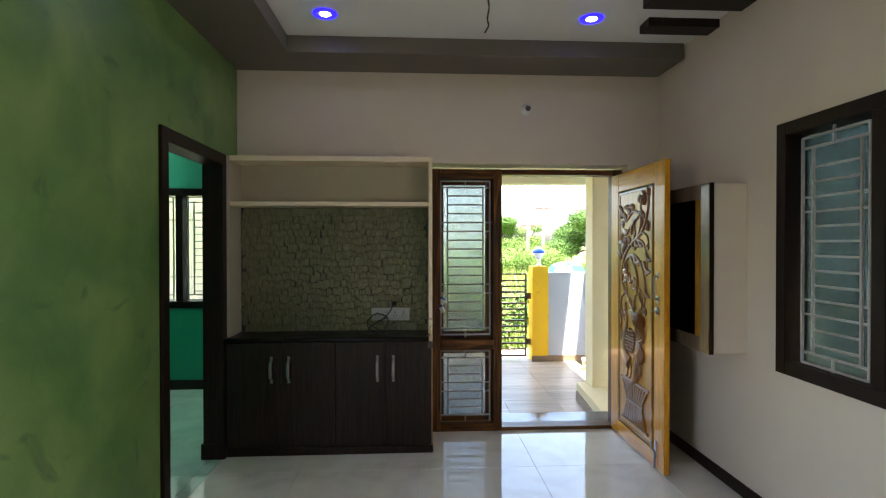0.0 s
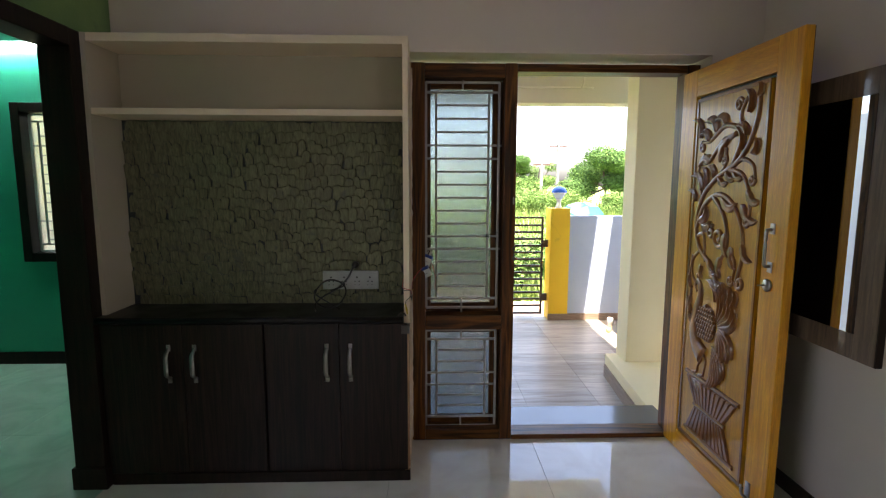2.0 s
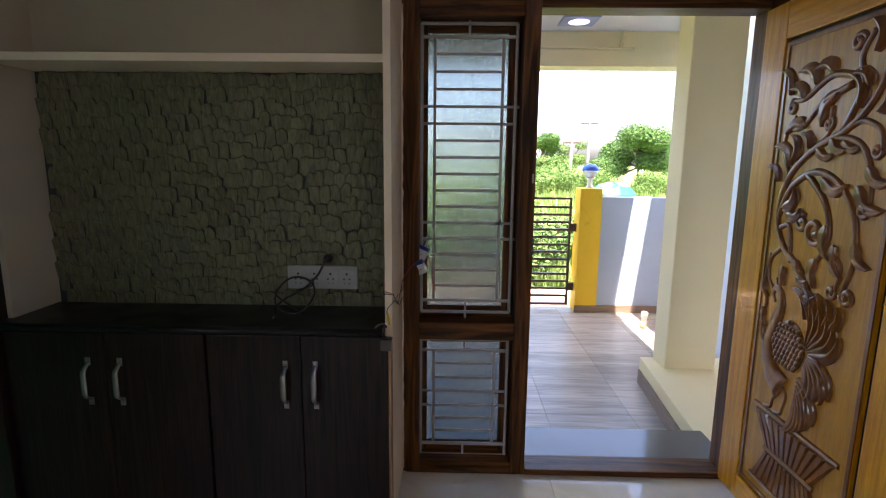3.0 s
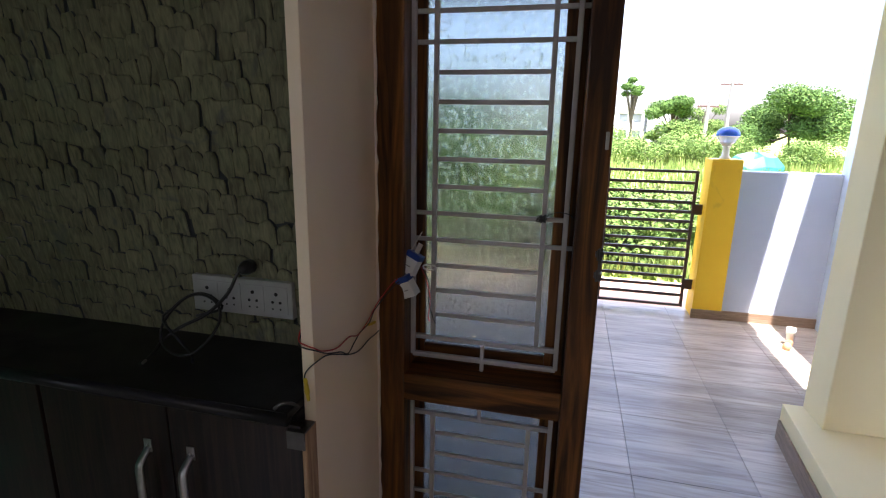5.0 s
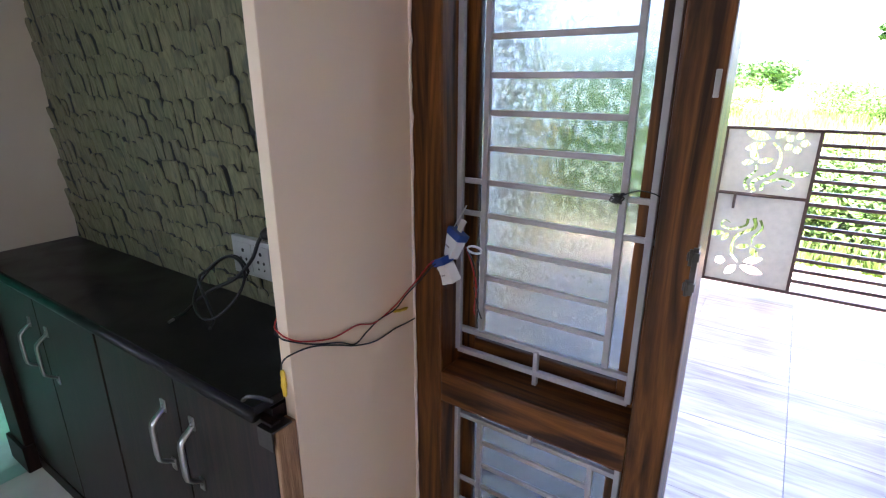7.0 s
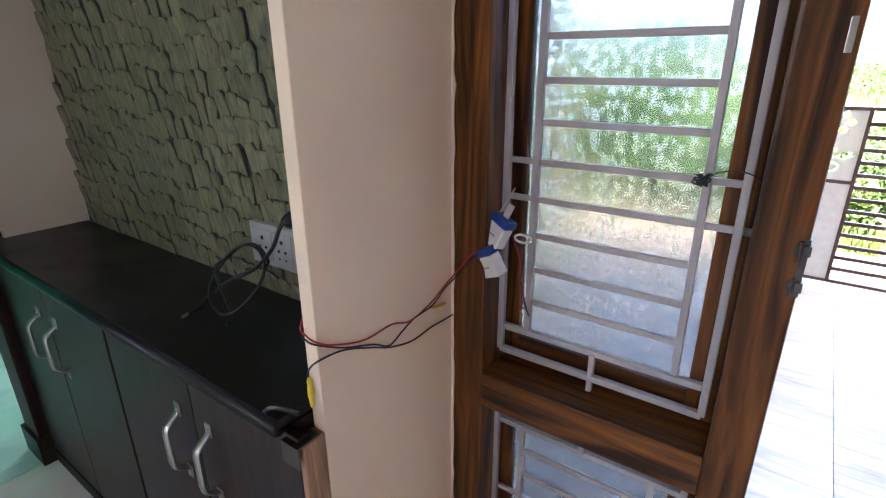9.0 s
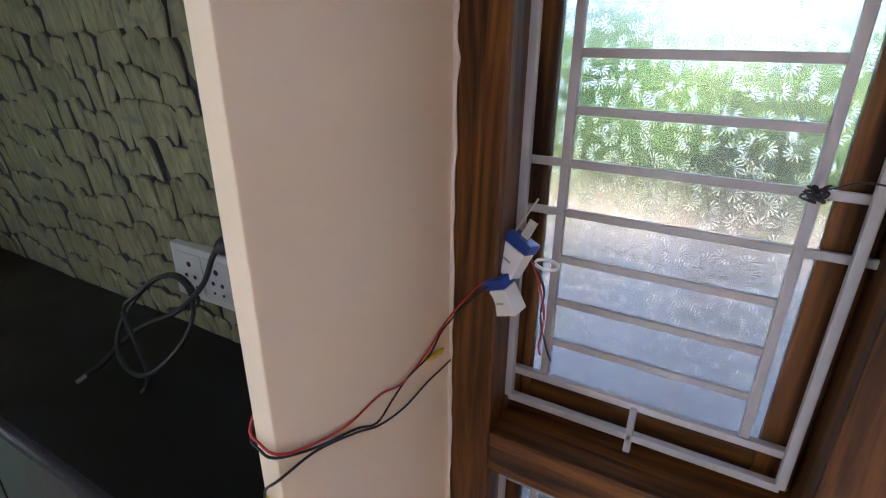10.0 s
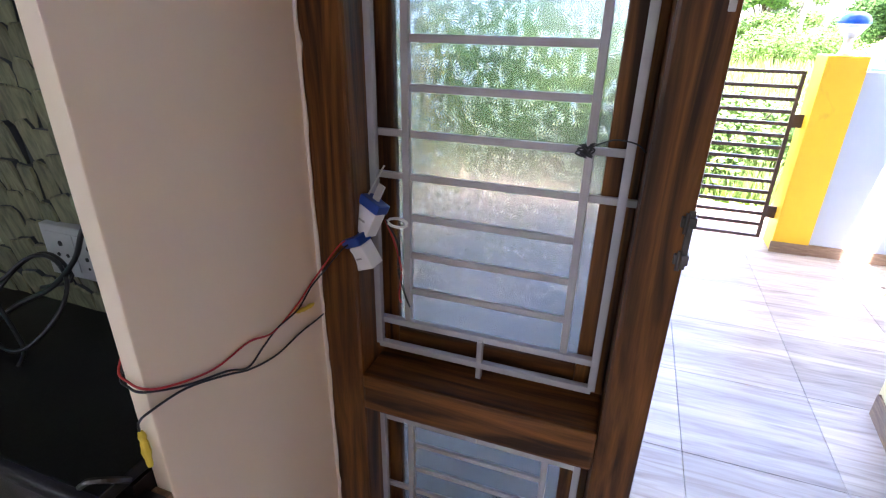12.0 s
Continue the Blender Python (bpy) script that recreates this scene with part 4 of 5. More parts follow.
# ---- stone scales on the wall unit's back ----
def scale_verts(rng, w, hgt):
    """One upright tongue: round shouldered, proud at its top and sunk at its foot."""
    j = lambda a: rng.uniform(-a, a)
    s = rng.uniform(0.007, 0.016)
    lo = -hgt * 0.62
    q = [(-w * 0.47 + j(0.004), lo), (w * 0.47 + j(0.004), lo), (w / 2 + j(0.003), hgt * 0.38 - 1.5 * s), (w / 2 - 0.35 * s + j(0.002), hgt * 0.38 - 0.5 * s + j(0.003)), (w / 2 - s + j(0.003), hgt * 0.38 + j(0.005)),
         (-w / 2 + s + j(0.003), hgt * 0.38 + j(0.005)), (-w / 2 + 0.35 * s + j(0.002), hgt * 0.38 - 0.5 * s + j(0.003)), (-w / 2 + j(0.003), hgt * 0.38 - 1.5 * s)]
    n, top, lean = len(q), rng.uniform(0.009, 0.016), rng.uniform(-0.004, 0.004)
    dep = [0.001 + top * ((z - lo) / hgt) + lean * x / w for x, z in q]
    v = [(x, 0.002, z) for x, z in q] + [(x * 0.985, -d * 0.78, z - 0.0008) for (x, z), d in zip(q, dep)] + [(x * 0.90, -d, z - 0.0035 * (z > 0)) for (x, z), d in zip(q, dep)]
    f = [tuple(range(2 * n, 3 * n))]
    for o in (0, n):
        f += [(o + i, o + (i + 1) % n, o + n + (i + 1) % n, o + n + i) for i in range(n)]
    return v, f


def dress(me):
    """Olive faces with dark flanks: the eight faces after each tongue's front."""
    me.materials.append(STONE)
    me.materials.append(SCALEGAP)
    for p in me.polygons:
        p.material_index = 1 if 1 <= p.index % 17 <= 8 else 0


rng = random.Random(7)
backing = new("stone_cladding")
tagged(backing, "grey olive stone scale cladding behind the shelf", "wall cladding")
kinds = []
for k in range(24):
    me = bpy.data.meshes.new("scale")
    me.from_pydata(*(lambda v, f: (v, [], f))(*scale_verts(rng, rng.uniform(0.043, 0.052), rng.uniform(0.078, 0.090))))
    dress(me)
    kinds.append(me)
cells = []
cw, ch = 0.0425, 0.0560
for r in range(18):
    for c in range(35):
        x = -1.322 + c * cw + (0.5 * cw if r % 2 else 0) + rng.uniform(-0.007, 0.007)
        z = 0.878 + r * ch + 0.010 * math.sin(c * 0.9 + r) + rng.uniform(-0.010, 0.010)
        z = min(z, 1.766 + rng.uniform(0, 0.008))
        if -1.322 < x < 0.084:
            cells.append((x, z))
cells.sort(key=lambda q: -q[0])
rest_v, rest_f = [], []
for i, (x, z) in enumerate(cells):
    m = pose(x, 4.0075, z, rng.uniform(-2, 2), rng.uniform(-9, 9) + 4, rng.uniform(-4, 4))
    if i < 300:
        o = new("scale", kinds[i % 24])
        o.parent, o.matrix_basis = backing, m
    else:
        v, f = scale_verts(rng, rng.uniform(0.043, 0.052), rng.uniform(0.078, 0.090))
        n0 = len(rest_v)
        rest_v += [tuple(m @ Vector(p)) for p in v]
        rest_f += [tuple(n0 + j for j in q) for q in f]
me = bpy.data.meshes.new("scales")
me.from_pydata(rest_v, [], rest_f)
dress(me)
o = new("cladding_rest", me)
o.parent = backing
o["kind"] = "stuff"

# ---- sockets, cables, sensors by the entrance ----
sock = thing("socket_panel", "white socket panel with four round pin sockets", "socket", "", (-0.192, 3.992, 0.979))
part("plate", box(-0.147, 0.147, -0.008, 0.015, -0.049, 0.049, 0.003), SOCKETWHITE, sock)
for i in range(4):
    s = part("module", box(-0.134 + 0.068 * i, -0.070 + 0.068 * i, -0.0095, -0.008, -0.036, 0.036, 0.0007), SOCKETWHITE, sock)
    for dx, dz, r in ((0, 0.016, 0.0050), (-0.011, -0.006, 0.0038), (0.011, -0.006, 0.0038), (-0.011, -0.024, 0.0025), (0.011, -0.024, 0.0025)):
        part("pin_hole", moved(lathe([(r, 0), (r, 0.0012)], 10), pose(-0.102 + 0.068 * i + dx, -0.0093, dz, 90, 0, 0)), DARKHOLE, s)

cable = thing("cable", "coiled black power cable on the worktop", "cable")
loop = [(-0.165, 3.985, 1.062), (-0.172, 3.95, 1.055), (-0.20, 3.94, 1.00), (-0.255, 3.925, 0.945), (-0.32, 3.905, 0.91), (-0.355, 3.88, 0.880), (-0.35, 3.84, 0.862), (-0.343, 3.81, 0.860)]
part("wire", tube(smooth_path(loop, 6), 0.0045, 8), BLACK, cable, "", True)
coil = [(-0.29, 3.93, 0.935)]
for i in range(22):
    a = 0.6 + i * 0.42
    coil.append((-0.285 + 0.078 * math.cos(a) + 0.004 * math.sin(3 * a), 3.905 + 0.052 * math.sin(a) - 0.010 * (i / 22), 0.925 + 0.062 * math.sin(a)))
coil += [(-0.26, 3.86, 0.87), (-0.228, 3.83, 0.860)]
part("coil", tube(smooth_path(coil, 3), 0.0038, 6), BLACK, cable, "", True)
part("plug", moved(lathe([(0.019, 0), (0.019, 0.022), (0.012, 0.038), (0.006, 0.045)], 14), pose(-0.165, 3.992, 1.062, 90, 0, 0)), BLACK, cable, "", True)
part("wire_tip", tube([(-0.343, 3.81, 0.860), (-0.339, 3.795, 0.859)], 0.0035, 6), STEEL, cable)

wires = thing("cable", "red and black lamp wires hanging across the cream board", "cable")
bx = 0.1305
for pts, mat, lab in ((((0.096, 3.79, 1.02), (0.094, 3.768, 0.985), (0.110, 3.764, 0.976), (bx, 3.766, 0.970), (bx, 3.80, 0.949), (bx, 3.868, 0.926), (bx, 3.937, 0.925), (bx, 3.99, 0.909), (bx, 4.057, 0.922), (bx, 4.10, 0.940), (0.142, 4.127, 0.965), (0.174, 4.131, 1.008), (0.197, 4.135, 1.024)), REDWIRE, "red wire"),
                      (((0.096, 3.79, 1.01), (0.094, 3.768, 0.975), (0.110, 3.763, 0.969), (bx, 3.765, 0.966), (bx, 3.821, 0.934), (bx, 3.887, 0.908), (bx, 3.928, 0.886), (bx, 3.964, 0.898), (bx, 4.003, 0.910), (bx + 0.003, 4.056, 0.916), (bx, 4.10, 0.934), (0.146, 4.127, 0.960), (0.178, 4.130, 1.000), (0.199, 4.134, 1.018)), BLACK, "black wire"),
                      (((0.105, 3.764, 0.90), (0.112, 3.762, 0.918), (bx, 3.766, 0.937), (bx, 3.82, 0.930), (bx, 3.885, 0.903), (bx + 0.004, 3.928, 0.884), (bx, 3.993, 0.865), (bx, 4.056, 0.867), (bx, 4.10, 0.864), (bx, 4.13, 0.863)), BLACK, "black wire")):
    part("wire", tube(smooth_path(pts, 6), 0.0016, 6), mat, wires, lab, True)
part("tape", tube(smooth_path([(bx, 4.05, 0.912), (bx + 0.003, 4.075, 0.906), (bx + 0.003, 4.10, 0.903)], 4), [0.002, 0.005, 0.004, 0.005, 0.004, 0.004, 0.005, 0.004, 0.002], 8, 0.8), YELLOWTAPE, wires, "yellow insulating tape")
part("tape", tube(smooth_path([(0.106, 3.764, 0.90), (0.109, 3.763, 0.888), (0.113, 3.760, 0.868), (0.116, 3.758, 0.852)], 4), [0.003, 0.004, 0.005, 0.005, 0.004, 0.005, 0.005, 0.006, 0.005, 0.004, 0.004, 0.004, 0.003], 8, 0.8), YELLOWTAPE, wires, "yellow insulating tape")


def sensor(at, tilt, roll):
    s = thing("light_sensor", "small white sensor box with a blue cap tied to the bars", "sensor", "light sensors")
    s.matrix_basis = pose(*at, tilt, roll, -18)
    bm = box(-0.021, 0.021, -0.014, 0.014, -0.045, 0.0, 0.003)
    part("body", bm, WHITEPLASTIC, s)
    part("cap", box(-0.0225, 0.0225, -0.0155, 0.0155, 0.0, 0.017, 0.003), BLUECAP, s, "blue plastic cap")
    bm = box(-0.007, 0.007, -0.002, 0.002, 0.016, 0.045, 0.001)
    add_tube(bm, [(-0.018, 0.0, 0.017), (-0.012, 0.0, 0.075)], 0.0015, 6)
    part("strap", bm, GATESHEET, s)
    part("slot", box(-0.007, 0.007, -0.0150, -0.0142, -0.024, -0.021), CONCRETE, s)


sensor((0.222, 4.165, 1.070), -14, 20)
sensor((0.203, 4.145, 1.010), 12, -24)
lead = thing("cable", "short red and black wire tails by the glass", "cable")
for o, mat in ((0, REDWIRE), (0.006, BLACK)):
    part("wire", tube(smooth_path([(0.236, 4.185, 1.045), (0.252 + o, 4.188, 1.00), (0.262 - o, 4.19, 0.95), (0.258 + 2 * o, 4.188, 0.90), (0.262 + 3 * o, 4.186, 0.885 - o)], 5), 0.0018, 6), mat, lead, "", True)
ring = [(0.262 + 0.018 * math.cos(a), 4.178, 1.045 + 0.008 * math.sin(a)) for a in [0.5 * k for k in range(13)]]
part("tie_loop", tube(ring, 0.0025, 6), WHITEPLASTIC, lead, "white wire loop", True)
tie = thing("wire_tie", "black binding wire twisted round the bars", "wire")
tb = bmesh.new()
rng = random.Random(3)
for k in range(5):
    pts = [(0.554 + rng.uniform(-0.013, 0.014), 4.182 + rng.uniform(-0.004, 0.003), 1.195 + rng.uniform(-0.010, 0.012)) for _ in range(4)]
    add_tube(tb, smooth_path([(0.558, 4.182, 1.195), *pts, (0.56, 4.182, 1.19)], 4), 0.0015, 6)
add_tube(tb, smooth_path([(0.558, 4.182, 1.20), (0.59, 4.178, 1.215), (0.62, 4.18, 1.212), (0.635, 4.185, 1.20)], 4), 0.0012, 6)
part("wire", tb, BLACK, tie, "", True)
latch = thing("door_latch", "worn steel latch keeps on the door frame", "latch")
bm = bmesh.new()
add_box(bm, 0.698, 0.7065, FY0 - 0.0015, FY0 + 0.02, 1.058, 1.142, 0.001)
for z in (1.128, 1.075):
    add_box(bm, 0.690, 0.709, FY0 - 0.006, FY0 + 0.010, z - 0.009, z + 0.006, 0.002)
    add_tube(bm, [(0.6965, FY0 - 0.007, z - 0.016), (0.6965, FY0 - 0.007, z + 0.012)], 0.003, 8)
part("keep", bm, DULLSTEEL, latch)
part("bolt_slot", box(0.690, 0.698, FY0 - 0.003, FY0 + 0.004, 1.375, 1.415, 0.001), STEEL, latch)

splint = mesh_object("edge_strip", box(0.0975, 0.127, 3.7235, 3.7695, 0.056, 0.80, 0.003), SPLINTER)
rng = random.Random(5)
for v in splint.data.vertices:
    v.co.x -= 0.003 * (v.co.x > 0.12) * rng.random()
tagged(splint, "splintered bare board edge at the cupboard's end", "board")
brk = thing("bracket", "bent steel bracket over the worktop's corner", "bracket")
bm = box(0.088, 0.1285, 3.715, 3.757, 0.802, 0.806)
add_box(bm, 0.088, 0.1285, 3.711, 3.715, 0.765, 0.806)
part("plate", bm, DULLSTEEL, brk)
part("hook", tube(smooth_path([(0.07, 3.702, 0.858), (0.085, 3.705, 0.870), (0.10, 3.715, 0.868), (0.108, 3.735, 0.85)], 4), 0.004, 6), DULLSTEEL, brk)

# ---- fixtures of the room ----
for x, y in ((-0.568, 3.279), (1.14, 3.262), (-0.568, 0.9), (1.14, 0.9)):
    d = thing("downlight", "round recessed downlight with a glowing blue rim", "downlight", "downlights", (x, y, ZC))
    part("ring", lathe([(0.040, -0.003), (0.055, -0.012), (0.072, -0.010), (0.078, 0.0)]), LEDBLUE, d, "blue glowing rim", True)
    part("lens", lathe([(0.001, -0.010), (0.030, -0.009), (0.036, -0.004)]), LEDWHITE, d, "white lens", True)
for i, x0 in enumerate((1.50, 1.36, 1.22)):
    y = 3.29 - 0.36 * i
    b = mesh_object("ceiling_batten", box(x0, XR, y - 0.07, y + 0.07, 2.925, ZC, 0.004), DARKWOOD)
    tagged(b, "dark brown board under the ceiling", "ceiling batten", "ceiling battens")
hook = mesh_object("ceiling_wire", tube(smooth_path([(0.345, 2.4, ZC), (0.342, 2.4, 2.85), (0.350, 2.4, 2.76), (0.338, 2.4, 2.70), (0.348, 2.4, 2.64), (0.340, 2.4, 2.58), (0.346, 2.4, 2.55), (0.328, 2.4, 2.515)], 5), 0.0045, 6), BLACK, True)
tagged(hook, "bare black wire hanging from the ceiling", "wire")
lh = thing("lamp_holder", "white round lamp holder on the cream wall", "lamp holder", "", (0.885, YF, 2.587))
part("base", moved(lathe([(0.048, 0), (0.046, 0.014), (0.032, 0.022), (0.030, 0.045), (0.024, 0.05)]), pose(0, 0, 0, 90, 0, 0)), WHITEPLASTIC, lh, "", True)
part("mouth", moved(lathe([(0.021, 0.050), (0.021, 0.0515)]), pose(0, 0, 0, 90, 0, 0)), BROWNWIRE, lh, "dark lamp mouth")

mir = thing("mirror_cabinet", "cream wall cabinet with a mirror in a worn brown frame", "mirror cabinet")
MX, M0, M1, MB, MT = 1.738, 2.934, 3.93, 0.865, 1.885
part("body", box(MX + 0.024, XR - 0.001, M0 + 0.004, M1, MB + 0.004, MT - 0.004, 0.003), WALL, mir, "cream painted cabinet body")
part("stile", box(MX - 0.004, MX + 0.022, M0, M0 + 0.092, MB, MT, 0.003), LIGHTBOARD, mir)
part("stile", box(MX - 0.004, MX + 0.022, M1 - 0.092, M1, MB, MT, 0.003), LIGHTBOARD, mir)
part("rail", box(MX - 0.003, MX + 0.021, M0 + 0.092, M1 - 0.092, MT - 0.092, MT, 0.003), LIGHTBOARD, mir)
part("rail", box(MX - 0.003, MX + 0.021, M0 + 0.092, M1 - 0.092, MB, MB + 0.092, 0.003), LIGHTBOARD, mir)
part("edge_strip", box(MX - 0.003, MX + 0.0235, M0 - 0.006, M0 - 0.0005, MB, MT, 0.001), DARKWOOD, mir, "dark red brown edge strip")
part("mirror", box(MX - 0.0038, MX + 0.002, M0 + 0.0922, M1 - 0.0922, MB + 0.0922, MT - 0.0922), MIRROR, mir, "clear mirror glass")


def barred_window(name, label, cx, cy, turn, w, z0, z1, leaves_, glass, xs):
    """A dark framed window with bars and obscure glass; local x runs along the wall, -y faces the room."""
    win = thing(name, label, "window", "", (cx, cy, 0), turn)
    win["kind"] = "structure"
    part("jamb", box(0, 0.07, -0.02, 0.12, z0, z1, 0.005), DARKWOOD, win)
    part("jamb", box(w - 0.07, w, -0.02, 0.12, z0, z1, 0.005), DARKWOOD, win)
    part("head_rail", box(0.07, w - 0.07, -0.018, 0.12, z1 - 0.07, z1, 0.005), DARKWOOD, win)
    part("sill", box(0.07, w - 0.07, -0.018, 0.12, z0, z0 + 0.07, 0.005), DARKWOOD, win)
    for m in xs:
        part("mullion", box(m - 0.035, m + 0.035, -0.016, 0.12, z0 + 0.07, z1 - 0.07, 0.005), DARKWOOD, win)
    for a, b in leaves_:
        g = part("pane", box(a, b, 0.095, 0.099, z0 + 0.07, z1 - 0.07), glass, win, "obscure glass")
        g.visible_shadow = False
    return win


barred_window("window_1", "dark framed barred window with rippled glass in the cream wall", XR, 2.67, -90, 1.22, 0.83, 2.163, ((0.07, 0.575), (0.645, 1.15)), SIDEGLASS, (0.61,))
wz = [round(1.01 + 0.075 * i, 4) for i in range(13)]
grille("window_grille", "grey painted steel bars in the cream wall's window", 0.13, 0.525, 0.912, 2.062, wz, (wz[3], wz[9]), (wz[2], wz[10]), (2.0, 2.67, 0), -90)
grille("window_grille", "grey painted steel bars in the cream wall's window", 0.695, 1.09, 0.912, 2.062, wz, (wz[3], wz[9]), (wz[2], wz[10]), (2.0, 2.67, 0), -90)
WARMGLASS = obscure_glass_material("warm frosted glass", 70.0, 0.4, (0.48, 0.43, 0.28), 0.6)
barred_window("window_2", "dark framed barred window in the teal wall", -3.03, 5.5, 0, 1.13, 0.855, 2.108, ((0.07, 0.53), (0.60, 1.06)), WARMGLASS, (0.565,))
for a, b in ((0.11, 0.49), (0.64, 1.02)):
    grille("window_grille", "grey painted steel bars in the teal wall's window", a, b, 0.94, 2.02, [round(1.03 + 0.075 * i, 4) for i in range(12)], (), (1.18, 1.78), (-3.03, 5.53, 0))
tubel = thing("tube_light", "lit white tube lamp on the teal wall", "tube lamp")
part("housing", box(-3.95, -2.72, 5.46, 5.5, 2.535, 2.56, 0.004), WHITEPLASTIC, tubel)
part("tube", tube([(-3.94, 5.455, 2.525), (-2.73, 5.455, 2.525)], 0.014, 12), TUBEGLOW, tubel, "glowing tube", True)

# ---- the plot beyond the gate ----
def leaf_cloud(bm, rng, blobs, count, size, up=0.3):
    """Many small bent leaf quads spread over the shells of overlapping blobs."""
    for _ in range(count):
        c, r = blobs[rng.randrange(len(blobs))]
        d = Vector((rng.gauss(0, 1), rng.gauss(0, 1), rng.gauss(0, 1))).normalized()
        p = Vector(c) + Vector((d.x * r[0], d.y * r[1], d.z * r[2])) * rng.uniform(0.55, 1.06)
        s = size * rng.uniform(0.6, 1.4)
        a = Vector((rng.gauss(0, 1), rng.gauss(0, 1), rng.gauss(0, 0.5))).normalized()
        b = a.cross(d + Vector((0, 0, up))).normalized()
        v = [bm.verts.new(q) for q in (p - a * s, p - b * s * 0.45, p + a * s, p + b * s * 0.45 + d * s * 0.2)]
        bm.faces.new(v)


def tree(x, y, height, spread, seed, leaves_n, size, mat, low=0.45, high=0.86):
    rng = random.Random(seed)
    t = thing("tree", "broad leafy green tree in the far plot", "tree", "far trees", (x, y, -0.45))
    bm = tube(smooth_path([(0, 0, 0), (0.1, 0, height * 0.25), (-0.05, 0.1, height * 0.5), (0.1, 0, height * 0.8)], 4), [0.026 * height * (1 - 0.05 * i) for i in range(13)], 8)
    blobs = []
    for k in range(11):
        a, rr = k * 2.4, spread * (0.25 + 0.55 * rng.random())
        c = (rr * math.cos(a), rr * math.sin(a), height * rng.uniform(low, high))
        s = spread * rng.uniform(0.28, 0.45)
        blobs.append((c, (s, s, s * 0.7)))
        add_tube(bm, smooth_path([(0, 0, height * 0.3), (c[0] * 0.5, c[1] * 0.5, c[2] * 0.75), c], 3), [0.016 * height * (1 - 0.12 * i) for i in range(7)], 6)
    part("trunk", bm, BARK, t)
    bm = bmesh.new()
    leaf_cloud(bm, rng, blobs, leaves_n, size)
    part("crown", bm, mat, t)


tree(15.8, 46, 5.4, 4.3, 1, 34000, 0.095, LEAF, 0.28, 0.80)
tree(21.5, 48, 5.0, 3.6, 2, 16000, 0.11, LEAF, 0.28, 0.80)
tree(9.8, 58, 5.4, 2.5, 3, 14000, 0.10, LEAF, 0.45, 0.85)
tree(7.2, 70, 7.9, 1.5, 9, 4500, 0.13, LEAF, 0.76, 0.98)
tree(12.6, 58, 4.6, 2.0, 10, 6000, 0.10, BUSHLEAF, 0.3, 0.85)
tree(6.4, 38, 2.7, 1.6, 4, 9000, 0.08, BUSHLEAF, 0.3, 0.85)
tree(-2.5, 62, 3.6, 3.0, 5, 5000, 0.18, LEAF)
tree(-9.0, 45, 5.2, 3.6, 6, 5000, 0.18, LEAF)


def bush(x, y, w, h, seed, count, size, label="pale green leafy bush beyond the gate", mat=None):
    rng = random.Random(seed)
    b = thing("bush", label, "bush", "bushes", (x, y, -0.45))
    bm = bmesh.new()
    for k in range(7):
        add_tube(bm, smooth_path([(0.1 * rng.gauss(0, 1), 0.1 * rng.gauss(0, 1), 0), (0.2 * w * rng.gauss(0, 1), 0.2 * w * rng.gauss(0, 1), h * 0.5), (0.3 * w * rng.gauss(0, 1), 0.3 * w * rng.gauss(0, 1), h * 0.9)], 3), [0.015, 0.014, 0.012, 0.01, 0.008, 0.006, 0.004], 5)
    part("stem", bm, BARK, b)
    bm = bmesh.new()
    blobs = [((rng.uniform(-0.5, 0.5) * w, rng.uniform(-0.35, 0.35) * w, h * rng.uniform(0.25, 0.75)), (0.3 * w, 0.3 * w, 0.32 * h)) for _ in range(7)]
    leaf_cloud(bm, rng, blobs, count, size)
    part("foliage", bm, mat or BUSHLEAF, b)


for i, (x, y, w, h) in enumerate(((7.2, 34, 3.0, 2.1), (4.9, 33, 3.4, 1.5), (9.6, 37, 3.0, 1.6), (13.0, 34, 3.0, 1.6), (17.5, 36, 5.0, 1.9), (3.0, 40, 4.0, 2.4), (-4.0, 36, 5.0, 2.6))):
    bush(x, y, w, h, 20 + i, 7000, 0.06)
for i, (x, y, w, h) in enumerate(((1.0, 10.6, 1.6, 0.95), (2.1, 11.3, 1.6, 1.05), (0.0, 11.6, 1.8, 1.0), (-1.0, 10.8, 1.5, 0.9), (3.2, 12.6, 2.0, 1.0), (1.5, 13.2, 2.2, 0.95), (-2.4, 12.0, 2.2, 1.1), (4.8, 13.6, 2.2, 0.95))):
    bush(x, y, w, h, 40 + i, 4200, 0.045, "low sunlit weeds and leafy bush behind the gate")
for i, (x, y, w, h) in enumerate(((-1.7, 11.6, 1.9, 2.1), (-3.2, 12.4, 2.4, 2.5), (-4.9, 12.2, 2.4, 2.2))):
    bush(x, y, w, h, 60 + i, 5200, 0.06, "tall green shrub behind the boundary wall", LEAF)
bm = bmesh.new()
rng = random.Random(11)
for _ in range(26000):
    y = 9.6 + 34 * rng.random() ** 1.6
    x = rng.uniform(-0.5, 0.75) * y
    s = rng.uniform(0.10, 0.34) * (1 + 0.02 * y)
    a = rng.uniform(0, 6.28)
    w, lx, ly = 0.012 + 0.0012 * y, rng.uniform(-0.1, 0.1), rng.uniform(-0.1, 0.1)
    bm.faces.new([bm.verts.new(q) for q in ((x - w * math.cos(a), y - w * math.sin(a), -0.46), (x + w * math.cos(a), y + w * math.sin(a), -0.46), (x + lx, y + ly, -0.45 + s))])
g = mesh_object("grass", bm, GRASS)
tagged(g, "tall sunlit yellow green grass", "grass", "", "stuff")
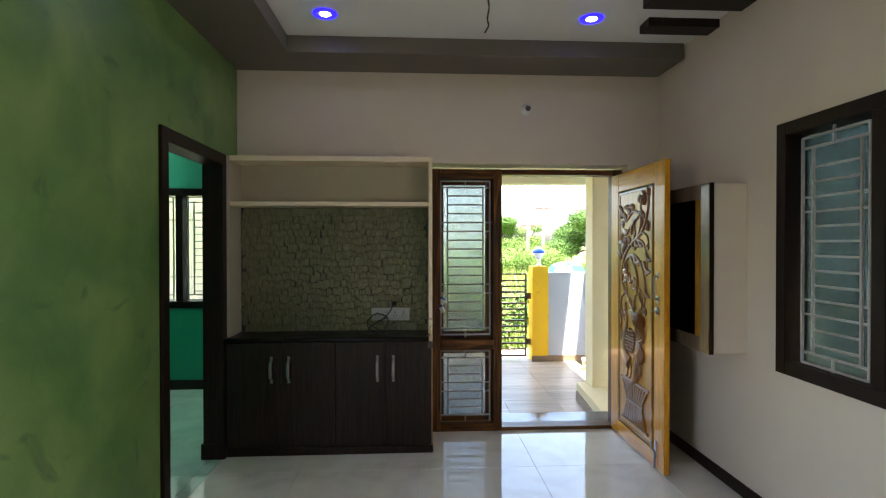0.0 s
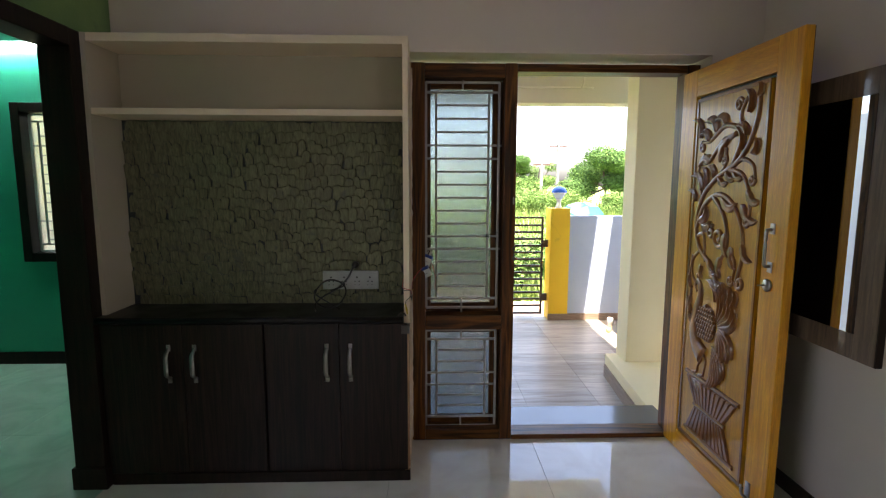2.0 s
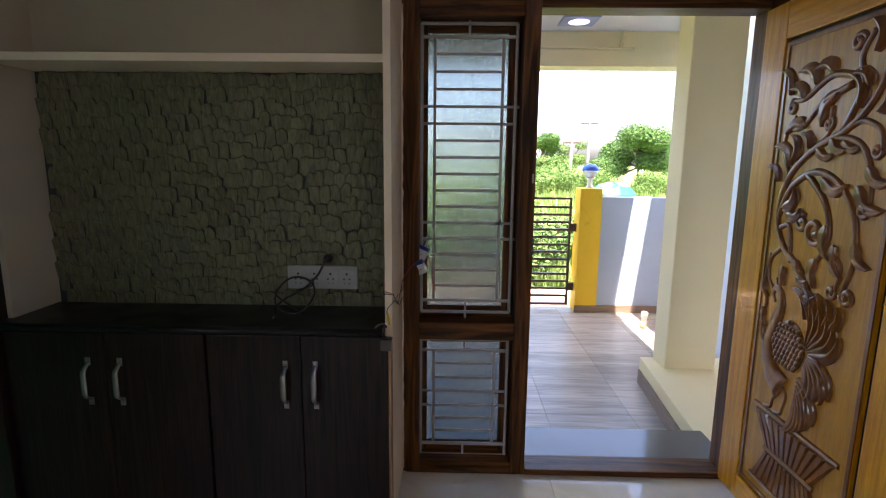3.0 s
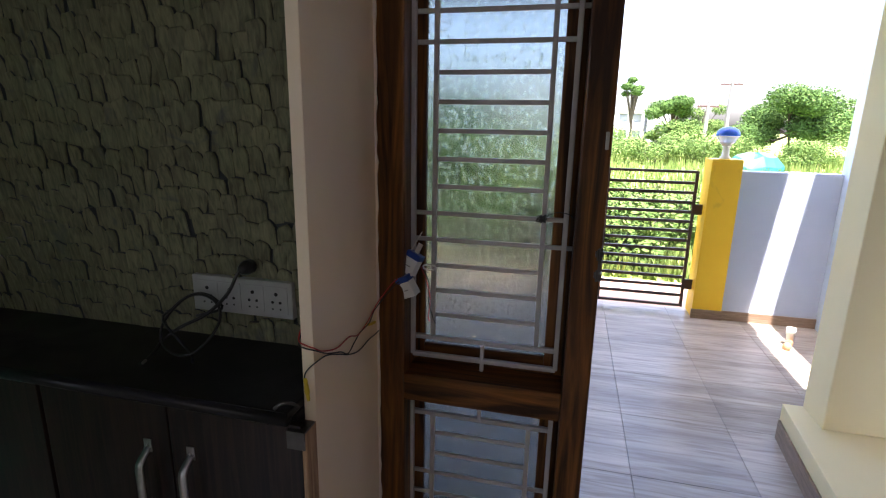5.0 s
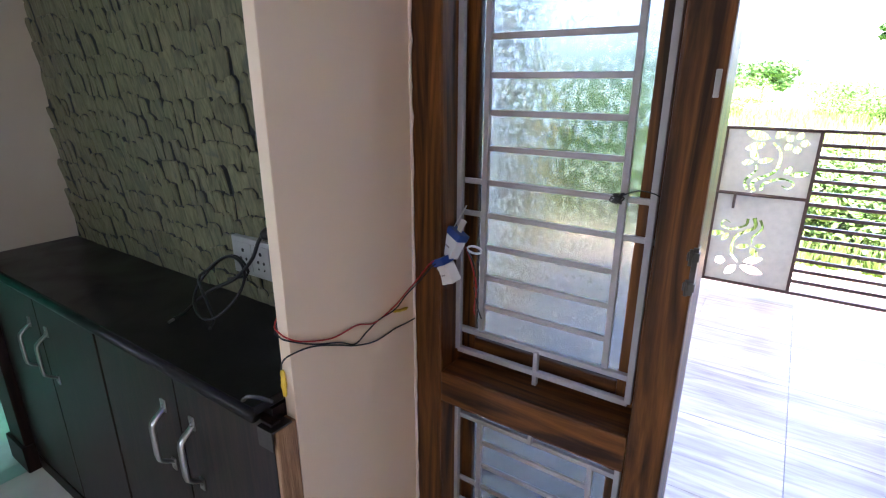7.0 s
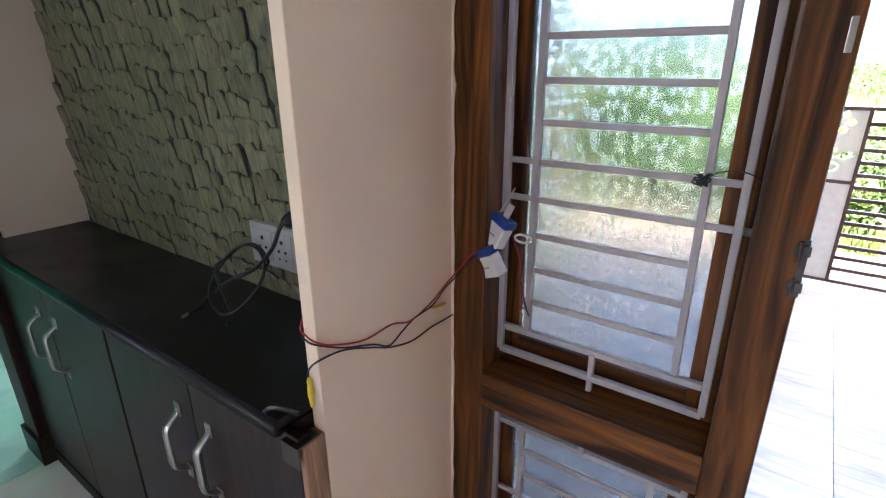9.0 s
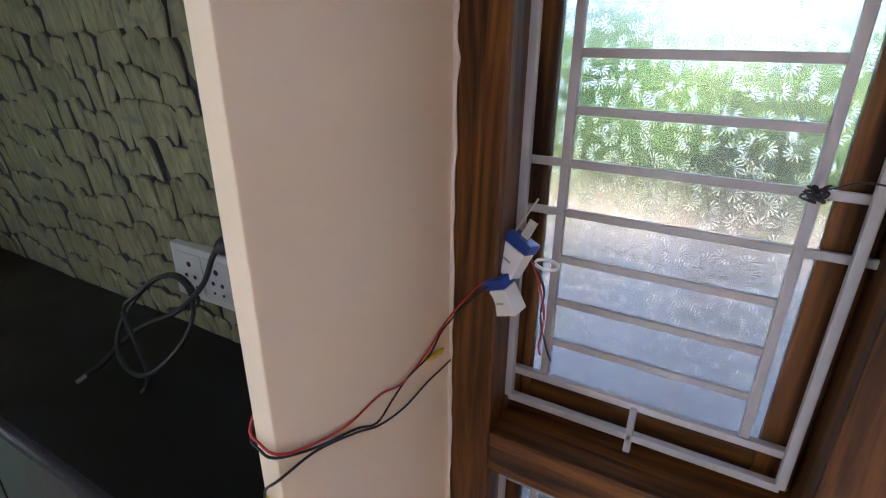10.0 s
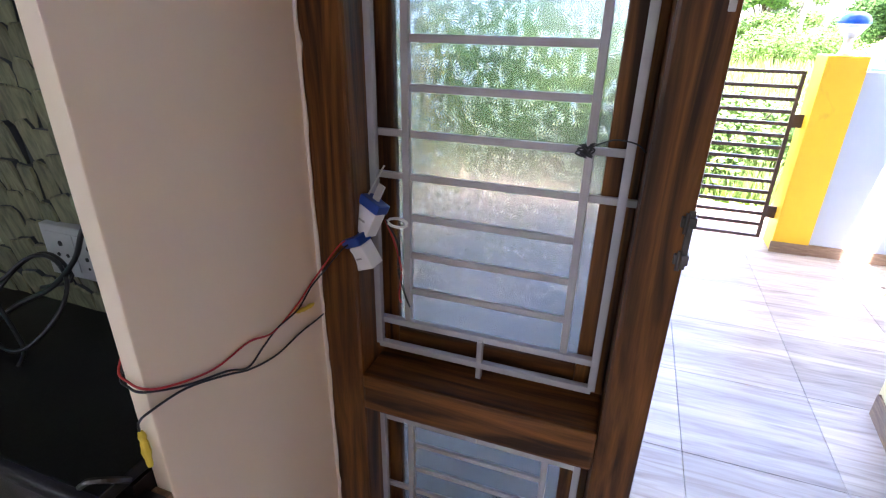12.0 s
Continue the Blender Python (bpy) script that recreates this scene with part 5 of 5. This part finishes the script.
setting("dirt_track", box(-30, 30, 8.22, 9.5, -0.5, -0.43), REDEARTH, "dry reddish earth before the gate")
tp = mesh_object("tarpaulin", moved(lathe([(1.0, 0), (0.95, 0.4), (0.7, 0.75), (0.35, 0.9), (0.1, 0.92)], 14), pose(8.3, 28, -0.45) @ Matrix.Diagonal((1.3, 0.8, 1.0, 1))), TARP)
rng = random.Random(8)
for v in tp.data.vertices:
    v.co.z += rng.uniform(-0.12, 0.12) * (v.co.z > -0.3)
tagged(tp, "crumpled turquoise tarpaulin heap in the plot", "tarpaulin")


def pole(x, y, h):
    p = thing("utility_pole", "grey concrete utility pole with a cross arm", "utility pole", "poles", (x, y, -0.45))
    part("post", tube([(0, 0, 0), (0, 0, h)], [0.20, 0.13], 8), POLEGREY, p)
    part("cross_arm", box(-0.9, 0.9, -0.06, 0.06, h - 0.5, h - 0.34), GATEMETAL, p)
    for k in (-0.75, 0.0, 0.75):
        part("insulator", tube([(k, 0, h - 0.38), (k, 0, h - 0.16)], 0.06, 6), WHITEPLASTIC, p)


pole(13.9, 55, 6.3)
pole(12.2, 55, 4.4)


def house(x, y, w, h, floors, wins, label):
    b = thing("house", label, "house", "far houses", (x, y, -0.45))
    part("body", box(0, w, 0, 9, 0, h), HOUSEWHITE, b)
    part("roof", box(-0.3, w + 0.3, -0.3, 9.3, h, h + 0.35), CONCRETE, b)
    for f in range(floors):
        for k in range(wins):
            wx, wz_ = w * (k + 0.5) / wins, h * (f + 0.45) / floors
            q = part("window", box(wx - 0.6, wx + 0.6, -0.06, 0.0, wz_ - 0.6, wz_ + 0.6), HOUSEDARK, b)
            part("sill", box(wx - 0.8, wx + 0.8, -0.5, -0.06, wz_ + 0.75, wz_ + 0.85), CONCRETE, q)


house(-9, 92, 11, 8.5, 3, 4, "far white three storey house")
house(0.8, 90, 10.3, 4.9, 2, 5, "far white two storey house beyond the bushes")
house(11.6, 84, 2.4, 4.3, 1, 1, "far small pale house behind the bushes")

# ---- tiles ----
def tiles(parent, mat, x0, x1, y0, y1, w, d, top, thick, gap, ox=0.0, oy=0.0):
    """Square cut tiles laid in a grid, each a piece of its own; the edge tiles are cut."""
    cache = {}
    nx0, ny0 = math.floor((x0 - ox) / w), math.floor((y0 - oy) / d)
    for i in range(nx0, math.ceil((x1 - ox) / w)):
        for j in range(ny0, math.ceil((y1 - oy) / d)):
            a, b = max(x0, ox + i * w + gap / 2), min(x1, ox + (i + 1) * w - gap / 2)
            c, e = max(y0, oy + j * d + gap / 2), min(y1, oy + (j + 1) * d - gap / 2)
            if b - a < 0.01 or e - c < 0.01:
                continue
            key = (round(b - a, 4), round(e - c, 4))
            if key not in cache:
                me = bpy.data.meshes.new("tile")
                bm = box(0, b - a, 0, e - c, -thick, 0)
                bmesh.ops.bevel(bm, geom=[q for q in bm.edges if all(v.co.z > -1e-6 for v in q.verts)], offset=0.0012, segments=1, affect="EDGES")
                bm.to_mesh(me)
                bm.free()
                me.materials.append(mat)
                cache[key] = me
            o = new("tile", cache[key])
            o.parent, o.location = parent, (a, c, top)


tiles(FLOOR, FLOORTILE, XL, XR - 0.001, YB, 4.132, 0.8, 0.8, 0.0, 0.012, 0.0008, 0.02, 0.25)
tiles(bpy.data.objects["floor_bedroom"], BOUNCETILE, -5.19, -1.372, 1.81, 5.487, 0.8, 0.8, 0.0, 0.012, 0.0008, -1.45, 0.25)
tiles(bpy.data.objects["porch_floor"], PORCHTILE, -1.69, 2.88, 4.602, 8.2, 0.605, 0.605, PZ, 0.01, 0.002, 1.036, 4.75)
